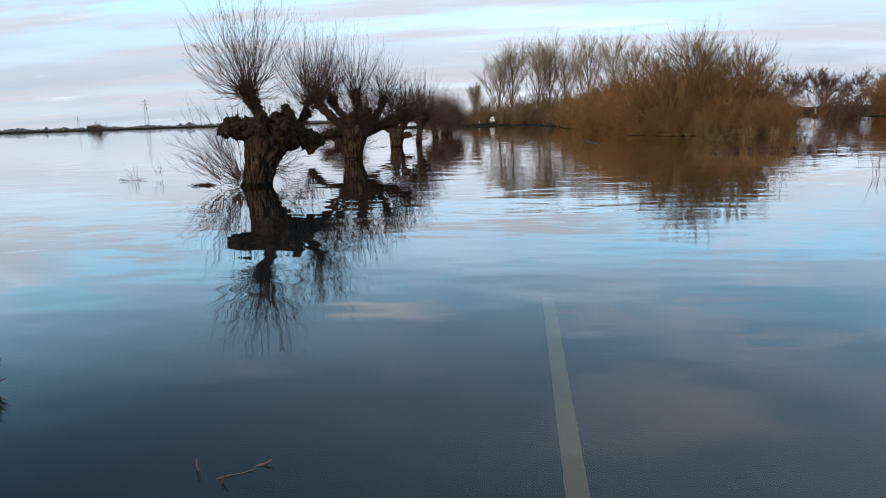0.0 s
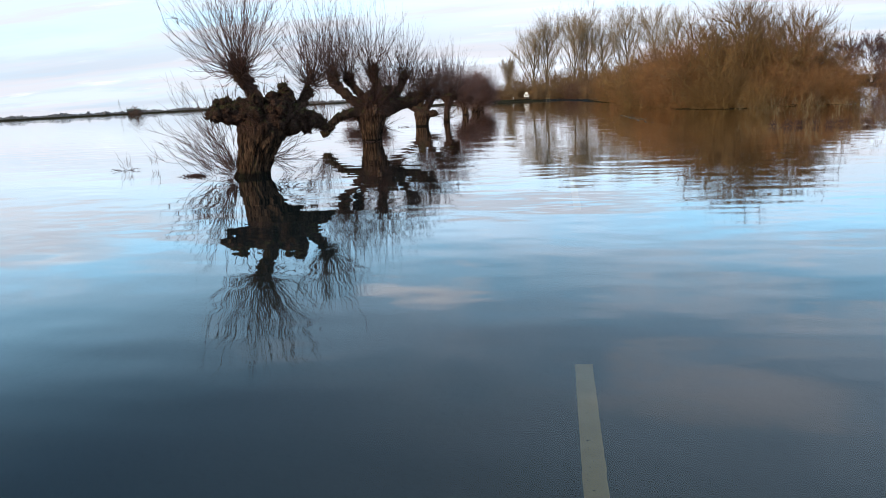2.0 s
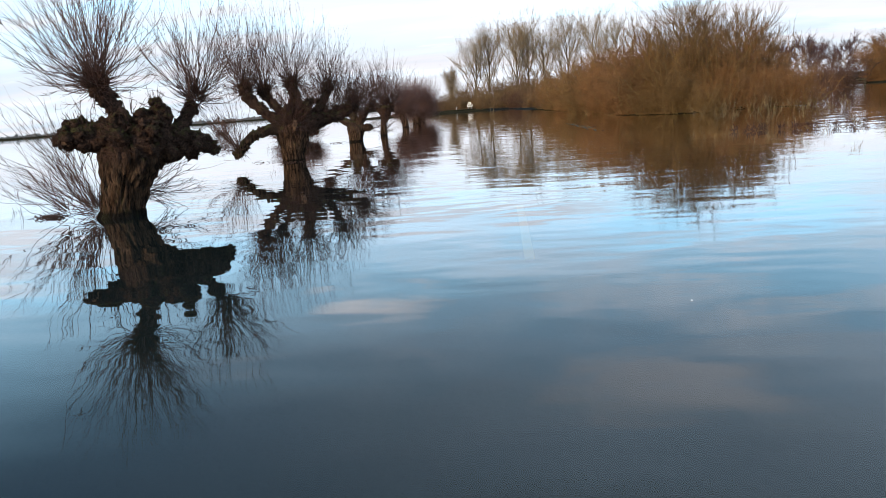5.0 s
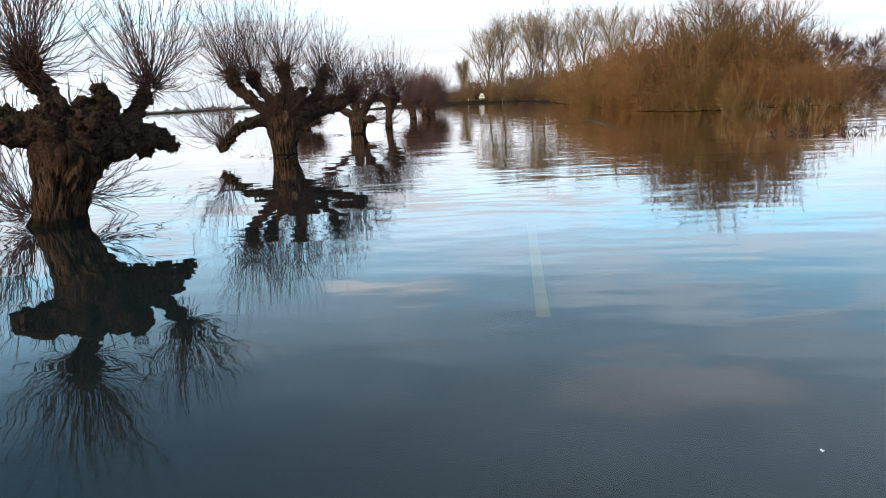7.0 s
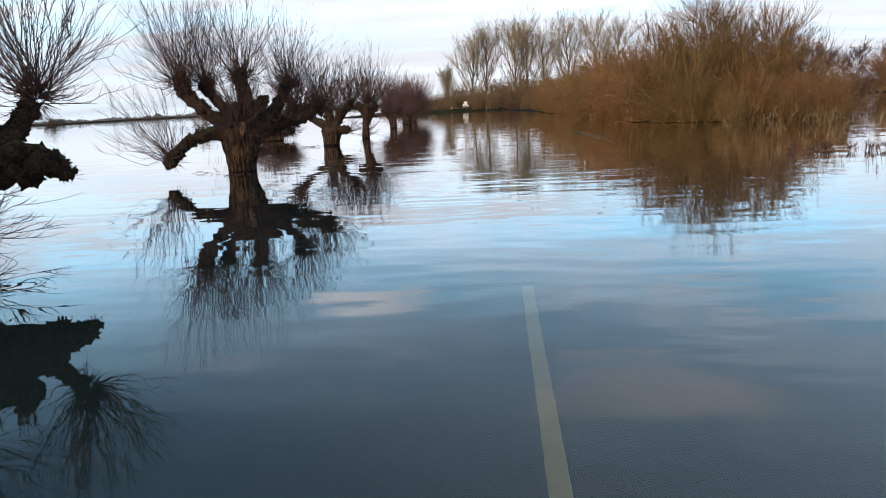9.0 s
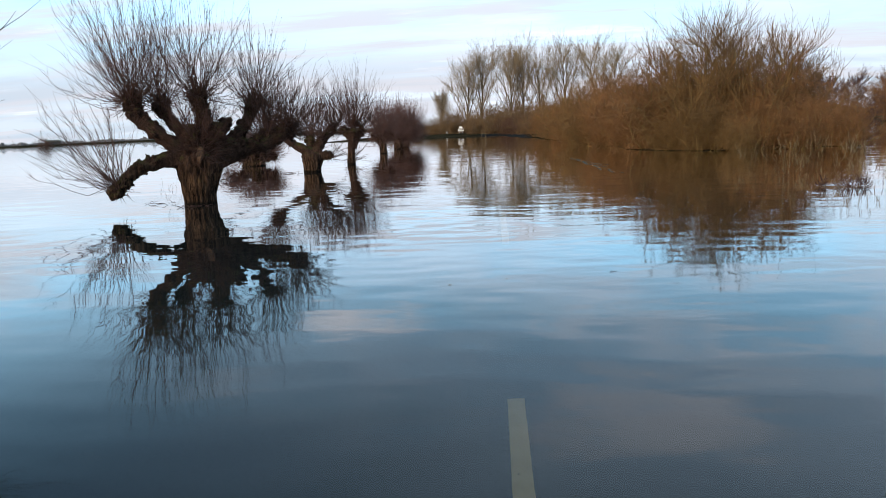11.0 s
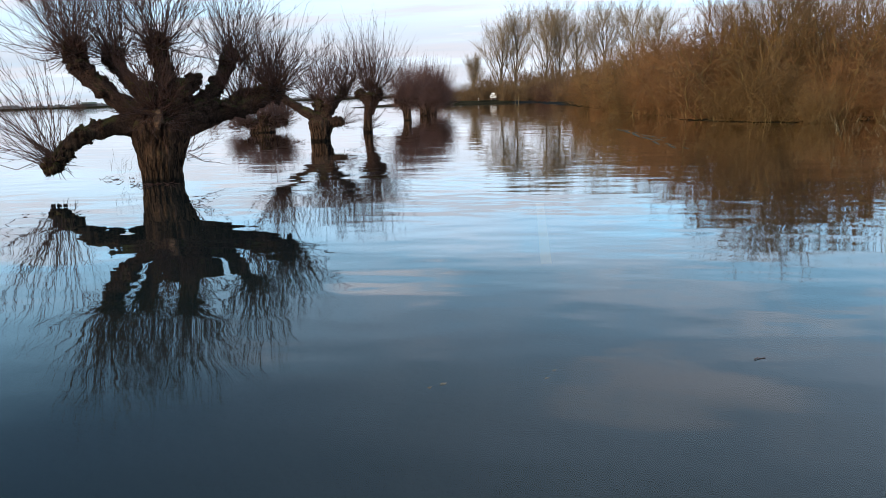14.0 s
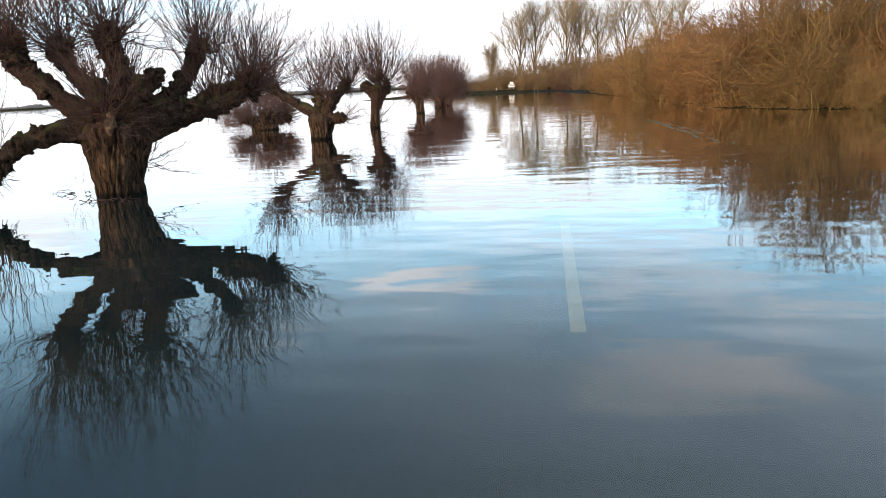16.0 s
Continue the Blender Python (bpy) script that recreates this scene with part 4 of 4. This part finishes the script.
for n, (x, y, sc) in enumerate(((-3.6, 107, 0.9), (-6.2, 110, 1.0), (-8.5, 113, 0.9), (-11, 117, 1.0), (1.8, 99.5, 1.0), (3.8, 101, 1.3), (6.0, 102, 1.4), (8.5, 104, 1.6), (0.2, 106, 1.5), (2.5, 107, 1.7), (5.0, 108, 1.8), (11, 107, 1.8), (-14, 124, 1.1), (-18, 130, 1.1), (6.2, 92, 1.0), (8.4, 93, 1.3), (-7.0, 125, 1.5), (-4.5, 128, 1.7), (-5.5, 106, 1.2), (-1.0, 105, 1.3), (-3.0, 112, 1.6), (1.5, 104, 1.5), (-8.0, 108, 1.0), (4.4, 105, 1.7), (7.0, 107, 1.9), (-0.5, 101, 0.8))):
    c = copy_thing(brown, pose(0.97 * x - 2.8, y + 10, 0.1, 0, 0, 47 * n))
    c.scale = (sc * 1.15, sc * 1.15, sc)
for n, (x, y, h, birch) in enumerate(((30, 104, 7.2, 0), (35, 106, 7.0, 0), (40, 102, 7.8, 1), (43, 100, 8.4, 1), (46, 104, 7.6, 1), (51, 106, 7.5, 1), (25, 108, 7.6, 0), (57, 108, 8.0, 0), (64, 108, 8.5, 0))):
    tree(230 + n, pose(1.06 * x - 1.2, y + 12, 0.3, 0, 0, 53 * n), "dark purple-brown bare birch on the shore" if birch else "bare brown winter tree on the shore", "trees on the shore",
         M_BIRCH if birch else M_FARBARK, M_PURPLE, height=0.8 * h, trunk_r=0.14, limbs=12, branches=12, twigs=9, narrow=0.9, fine=0.02)
for n, (x, y, sc) in enumerate(((46.5, 91, 1.25), (49.5, 92, 1.35), (53, 94, 1.4), (57, 96, 1.4), (62, 100, 1.5), (48.5, 97, 1.3))):
    c = copy_thing(kinds[n % 3], pose(x - 0.8, y, 0.2, 0, 0, 77 * n))
    c.scale = (sc, sc, sc)


for n, (x, y, h) in enumerate(((9.6, 43.0, 5.9), (12.9, 43.2, 5.1), (10.6, 44.4, 5.6), (8.2, 45.4, 5.0), (11.6, 45.2, 5.3), (14.0, 44.2, 4.3))):
    tree(260 + n, pose(x, y, 0.05, 0, 0, 70 * n), "spindly bare willow rising above the island scrub", "willows in the scrub", M_STEM, M_SHRUB_MID, height=h, trunk_r=0.09,
         limbs=12, branches=9, twigs=8, narrow=0.7, fine=0.008, base=0.25)


# ---- far shore on the left: woods, barn, pylons ----
def far_woods(seed):
    rng = np.random.default_rng(seed)
    heap = Heap()
    count = 5200
    g = np.radians(rng.uniform(-75, 3, count))
    clump = np.array([0.5 + 0.5 * noise.noise(Vector((float(a) * 40, 1.0, 0))) + 0.35 * noise.noise(Vector((float(a) * 150, 4.0, 0))) for a in g])
    far = rng.uniform(700, 760, count)
    root = np.stack([far * np.sin(g), far * np.cos(g), np.full(count, 0.5)], -1)
    top = (1.2 + 5.5 * np.clip(clump, 0, 1.2) ** 1.6) * rng.uniform(0.6, 1.1, count)
    s = np.linspace(0, 1, 4)
    p = np.repeat(root[:, None], 4, axis=1) + rng.normal(size=(count, 4, 3)) * 0.5
    p[..., 2] = 0.5 + top[:, None] * s
    heap.tubes(p, (0.7 + 0.1 * top[:, None]) * np.array([1.0, 1.25, 0.8, 0.12]) * rng.uniform(0.5, 1.1, (count, 1)), 5)
    return heap


tagged(new("far_woods", far_woods(9).mesh("far_woods", M_FARWOOD_HAZY)), "distant dark line of winter hedges and trees", "trees", kind="stuff")


def box(bm, size, at, bevel=0.0, turn=None):
    out = bmesh.ops.create_cube(bm, size=1.0)
    m = Matrix.Translation(at) @ (turn or Matrix.Identity(4)) @ Matrix.Diagonal((*size, 1))
    bmesh.ops.transform(bm, matrix=m, verts=out["verts"])
    if bevel:
        edges = list({e for v in out["verts"] for e in v.link_edges})
        bmesh.ops.bevel(bm, geom=edges, offset=bevel, segments=2, affect="EDGES")


def barn(m):
    ob = thing("barn", m, "long low dark barn on the distant shore", "barn")
    bm = bmesh.new()
    box(bm, (17, 8, 3.4), (0, 0, 1.8), 0.1)
    bm_part("walls", bm, M_SHED, ob)
    bm = bmesh.new()
    v = [bm.verts.new(c) for c in ((-8.9, -5, 3.5), (8.9, -5, 3.5), (8.9, 5, 3.5), (-8.9, 5, 3.5), (-8.9, 0, 5.4), (8.9, 0, 5.4))]
    for f in ((0, 1, 5, 4), (2, 3, 4, 5), (0, 4, 3), (1, 2, 5), (3, 2, 1, 0)):
        bm.faces.new([v[q] for q in f])
    bm_part("roof", bm, M_ROOF, ob, "green-grey sheet roof")
    return ob


def pylon(m, h):
    ob = thing("electricity_pylon", m, "distant grey lattice electricity pylon", "pylon", "pylons")
    heap = Heap()
    def wide(z):
        return 0.5 + 2.6 * (1 - z / h) ** 1.5
    corners = ((1, 1), (-1, 1), (-1, -1), (1, -1))
    levels = np.linspace(0, 1, 9) ** 0.9 * h
    for cx, cy in corners:
        heap.tubes([[(cx * wide(z), cy * wide(z), z) for z in levels]], [[0.12] * len(levels)], 4)
    for a, b in zip(levels[:-1], levels[1:]):
        for q in range(4):
            (ax, ay), (bx, by) = corners[q], corners[(q + 1) % 4]
            heap.tubes([[(ax * wide(a), ay * wide(a), a), (bx * wide(b), by * wide(b), b)], [(bx * wide(a), by * wide(a), a), (ax * wide(b), ay * wide(b), b)]], [[0.05, 0.05]] * 2, 3)
    part("tower", heap.mesh("tower", M_STEEL, False), ob)
    for z, half in ((0.66 * h, 5.0), (0.79 * h, 6.5), (0.91 * h, 4.5)):
        heap = Heap()
        heap.tubes([[(-half, 0, z), (0, 0.5, z + 0.9), (half, 0, z)], [(-half, 0, z), (0, -0.5, z), (half, 0, z)]], [[0.08, 0.1, 0.08]] * 2, 4)
        part("crossarm", heap.mesh("crossarm", M_STEEL, False), ob)
    return ob


def out_at(bearing, far, z=1.0):
    g = radians(bearing)
    return (far * math.sin(g), far * math.cos(g), z)


barn(Matrix.Translation(out_at(-34.5, 700, 1.2)) @ pose(0, 0, 0, 0, 0, 36) @ Matrix.Scale(0.7, 4))
pylon(Matrix.Translation(out_at(-30.8, 900, 0.8)) @ pose(0, 0, 0, 0, 0, 20), 35)
pylon(Matrix.Translation(out_at(-35.5, 1900, 0.8)) @ pose(0, 0, 0, 0, 0, 20), 34)
far_small = shrub(120, pose(-33, 80, 0), M_SHRUB_DARK, "lone dark shrub standing in open floodwater", "lone shrubs", height=2.0, width=1.2, stems=20, branches=9)
c = copy_thing(far_small, pose(-160, 235, 0))
c.scale = (2.5, 2.5, 1.8)


# ---- things at the end of the water ----
def road_sign(m):
    ob = thing("road_sign", m, "white road sign with two boards on posts", "sign")
    ob.scale = (0.84, 0.84, 0.84)
    for x in (-0.3, 0.3):
        bm = bmesh.new()
        bmesh.ops.create_cone(bm, cap_ends=True, segments=12, radius1=0.038, radius2=0.038, depth=1.7, matrix=Matrix.Translation((x, 0.05, 0.6)))
        bm_part("post", bm, M_STEEL, ob, "grey steel post")
    bm = bmesh.new()
    box(bm, (1.1, 0.03, 0.45), (0, 0, 0.95), 0.01)
    board = bm_part("board", bm, M_WHITE, ob)
    for z in (1.03, 0.9):
        bm = bmesh.new()
        box(bm, (0.7, 0.006, 0.05), (0, -0.018, z))
        bm_part("bar", bm, M_GREY, board)
    bm = bmesh.new()
    box(bm, (0.62, 0.03, 0.38), (0, 0, 1.4), 0.01)
    bm_part("upper_board", bm, M_WHITE, ob)
    return ob


road_sign(pose(-6.2, 115, 0.1))


def timber_frame(m, w, h, d, label, wood, thick):
    ob = thing("timber_frame", m, label, "timber frame")
    for x in (-w / 2, w / 2):
        for y in ((-d / 2, d / 2) if d else (0,)):
            bm = bmesh.new()
            box(bm, (thick, thick, h + 0.5), (x, y, h / 2 - 0.25), 0.008)
            bm_part("post", bm, wood, ob)
    for z in (h - 0.06, h * 0.5):
        bm = bmesh.new()
        box(bm, (w + 0.1, 0.04, 0.8 * thick), (0, -d / 2 - thick, z), 0.006)
        bm_part("rail", bm, wood, ob)
    return ob


timber_frame(pose(-2.3, 98.5, 0) @ Matrix.Scale(0.62, 4), 0.7, 1.4, 0.4, "weathered timber post frame standing in shallow floodwater", M_TIMBER, 0.07)
timber_frame(pose(38.6, 84.5, 0, 0, 0, -25) @ Matrix.Scale(1.3, 4), 1.1, 0.5, 0.5, "dark wet timber landing frame standing in floodwater", M_DARKWOOD, 0.1)


def marker_post(m):
    ob = thing("marker_post", m, "small white verge marker post on the bank", "marker post", "verge markers")
    bm = bmesh.new()
    box(bm, (0.16, 0.1, 0.8), (0, 0, 0.3), 0.02)
    bm_part("post", bm, M_WHITE, ob)
    return ob


first = marker_post(pose(-8.4, 115, 0.05))
copy_thing(first, pose(-4.7, 115, 0.05))
copy_thing(first, pose(-12.6, 128, 0.1))


# ---- weeds, reeds and flotsam ----
def weed(m, seed, count, length, label, mat, spread=1.0, aim=(0, 0, 1), group="weeds in the water", radius=0.15, thick=0.006, side_twigs=1):
    rng = np.random.default_rng(seed)
    ob = thing("water_weed", m, label, "weed", group)
    heap = shoots(rng, (0, 0, -0.03), radius, count, length, aim, spread, 0.0, thick, twiglets=side_twigs, wobble=0.05)
    tagged(part("stalk_tuft", heap.mesh("stalk_tuft", mat), ob), kind="stuff")
    return ob


def drift(m, seed, half, count, label, mat=M_TWIG, group="flotsam"):
    """A low raft of twigs lying on the water."""
    rng = np.random.default_rng(seed)
    ob = thing("floating_twigs", m, label, "flotsam", group)
    heap = Heap()
    a = rng.normal(size=(count, 3)) * (half, half * 0.35, 0.015)
    g = rng.normal(0, 0.5, count)
    d = np.stack([np.cos(g), np.sin(g), rng.normal(0, 0.12, count)], -1) * half * rng.uniform(0.2, 0.7, (count, 1))
    s = np.linspace(-1, 1, 5)
    p = a[:, None] + d[:, None] * s[:, None] + rng.normal(size=(count, 5, 3)) * 0.02
    heap.tubes(p, 0.0065 * rng.uniform(0.5, 1.4, (count, 1)) * np.ones(5), 4)
    tagged(part("twig_raft", heap.mesh("twig_raft", mat), ob), kind="stuff")
    return ob


weed(pose(-11.3, 17.4, 0), 301, 12, 0.4, "dead brown weed stalks poking out of floodwater", M_TWIG, 1.1)
drift(pose(-11.4, 17.3, 0), 302, 0.3, 8, "dark raft of dead weed stalks on the water")
weed(pose(-10.85, 18.0, 0), 303, 7, 0.35, "dead brown weed stalks poking out of floodwater", M_TWIG, 0.8)
weed(pose(7.2, 15.0, 0), 304, 7, 0.55, "thin dead stems poking out of floodwater", M_TWIG, 0.5)
drift(pose(8.97, 21.0, 0), 305, 0.35, 12, "dark raft of dead stalks on the water")
weed(pose(7.8, 20.6, 0), 306, 14, 0.3, "sparse thin reed stems in floodwater", M_STRAW, 0.6, radius=0.35, thick=0.004)
for n, (x, y) in enumerate(((7.2, 25.8), (7.9, 24.6), (8.6, 25.2), (9.4, 25.0), (10.4, 25.6), (8.2, 27.4), (9.6, 27.9), (11.4, 28.4), (12.6, 29.0), (7.6, 29.5), (9.0, 30.5), (10.5, 31.5), (12.0, 32.5))):
    weed(pose(x - 0.7, y + 0.8, 0, 0, 0, 40 * n), 310 + n, 20, 0.30, "dry straw-coloured reed tuft in shallow floodwater", M_STRAW, 0.6, group="reed tufts", radius=0.55, thick=0.008)
for n, (x, y, h) in enumerate(((7.0, 24.0, 0.3), (7.9, 23.7, 0.4), (8.8, 23.4, 0.5), (10.4, 23.8, 0.5), (11.6, 21.6, 0.3))):
    for a in range(4):
        weed(pose(x - 0.2 + 0.9 * h * (a - 1.5), y + 0.7 + 0.25 * math.sin(5 * a + n), 0, 0, 0, 50 * a), 330 + 7 * n + a, 26, 0.13, "low dark clump of dead waterweed", M_TWIG, 1.4,
             group="waterweed clumps", radius=0.15, thick=0.011)
drift(pose(-8.25, 15.45, 0.02, 0, 0, 10), 340, 0.15, 45, "dark raft of broken twigs beside the willow")
drift(pose(-8.3, 25.76, 0.02), 341, 0.28, 5, "dark stick lying on the water")
drift(pose(-8.25, 35.97, 0.02), 342, 0.25, 8, "dark stick lying on the water")
drift(pose(-6.9, 25.06, 0.02, 0, 0, 20), 346, 0.2, 9, "tangle of drowned twigs against the willow's foot")
weed(pose(-7.66, 25.3, 0), 343, 16, 0.4, "thin weed stems round the willow's foot", M_TWIG, 0.6, radius=0.4, thick=0.0028, side_twigs=0)
weed(pose(-3.41, 2.87, 0), 344, 520, 0.11, "dark matted clump of drowned stems", M_TWIG, 1.1, radius=0.16, thick=0.008)
weed(pose(-3.48, 2.82, 0), 345, 420, 0.10, "dark matted clump of drowned stems", M_TWIG, 1.3, radius=0.14, thick=0.007)


def stick(m, a, b, mat, label, thick=0.008):
    ob = thing("stick", m, label, "stick", "floating sticks")
    heap = Heap()
    s = np.linspace(0, 1, 7)[:, None]
    p = np.asarray(a) * (1 - s) + np.asarray(b) * s + 0.003 * np.sin(s * 7)
    heap.tubes([p], [thick * (1.2 - 0.6 * s[:, 0])], 6)
    part("stem", heap.mesh("stem", mat), ob)
    return ob


stick(pose(-1.62, 2.17, 0), (0.01, 0, -0.05), (-0.01, 0, 0.055), M_TWIG_RED, "short red-brown stem standing in the water", 0.006)
stick(pose(-1.49, 2.08, 0), (0, 0, -0.05), (0.035, 0, 0.04), M_TWIG, "short dark stem standing in the water", 0.006)
stick(pose(-1.43, 2.17, 0), (-0.08, -0.07, 0.002), (0.06, 0.02, 0.006), M_STRAW, "pale straw floating on dark water", 0.0016)
stick(pose(-1.37, 2.22, 0), (-0.02, 0, -0.01), (0.05, 0.02, 0.02), M_TWIG_RED, "red-brown twig floating on dark water", 0.006)
stick(pose(-0.59, 16.985, 0), (0, 0, 0.003), (0.026, 0.012, 0.004), M_STRAW, "pale straw floating on dark water", 0.0022)
stick(pose(-0.64, 16.94, 0), (-0.008, 0, 0.002), (0.008, 0.006, 0.004), M_STRAW, "tiny pale crumb of straw on the water", 0.0014)
stick(pose(-0.06, 17.09, 0), (-0.008, 0, 0.002), (0.008, 0.006, 0.004), M_STRAW, "tiny pale crumb of straw on the water", 0.0014)
stick(pose(-0.02, 17.19, 0), (-0.008, 0, 0.002), (0.008, 0.006, 0.004), M_STRAW, "tiny pale crumb of straw on the water", 0.0014)
stick(pose(1.03, 17.40, 0), (0, 0, 0.003), (0.067, 0.030, 0.004), M_TWIG, "dark broken twig afloat on the water", 0.0024)
stick(pose(1.07, 8.95, 0), (0, 0, 0.002), (0.010, -0.014, 0.008), M_WHITE, "small white feather curled on the water", 0.0015)


def water_streak(m, seed, long, wide):
    """A thin, ragged, pale flat streak lying on the water."""
    ob = thing("floating_scum", m, "thin pale streak on the floodwater", "flotsam", "scum streaks")
    bm = bmesh.new()
    rim = []
    for a in range(40):
        g = 2 * math.pi * a / 40
        f = 1 + 0.55 * noise.noise(Vector((math.cos(g) * 2 + seed, math.sin(g) * 2, 0))) + 0.3 * noise.noise(Vector((math.cos(g) * 6, math.sin(g) * 6 + seed, 0)))
        rim.append(bm.verts.new((long * f * math.cos(g), wide * f * math.sin(g), 0.006)))
    top = bm.faces.new(rim)
    out = bmesh.ops.extrude_face_region(bm, geom=[top])
    for v in [q for q in out["geom"] if isinstance(q, bmesh.types.BMVert)]:
        v.co.z = -0.01
    bmesh.ops.recalc_face_normals(bm, faces=bm.faces)
    bm_part("film", bm, M_STREAK, ob)
    return ob


for n, (x, y, turn, long, wide) in enumerate(((2.85, 38.4, 94, 0.50, 0.07), (2.95, 37.1, 90, 0.60, 0.10), (3.0, 35.6, 88, 0.75, 0.12), (3.1, 33.8, 95, 0.55, 0.10), (3.05, 32.2, 87, 0.45, 0.08), (3.2, 30.9, 92, 0.30, 0.06), (3.35, 34.6, 99, 0.30, 0.05))):
    water_streak(pose(x, y, 0, 0, 0, turn), 3.7 * n, 1.25 * long, 0.45 * wide)
    water_streak(pose(x + 0.22, y - 0.5, 0, 0, 0, turn + 8), 3.7 * n + 1.9, 0.5 * long, 0.3 * wide)
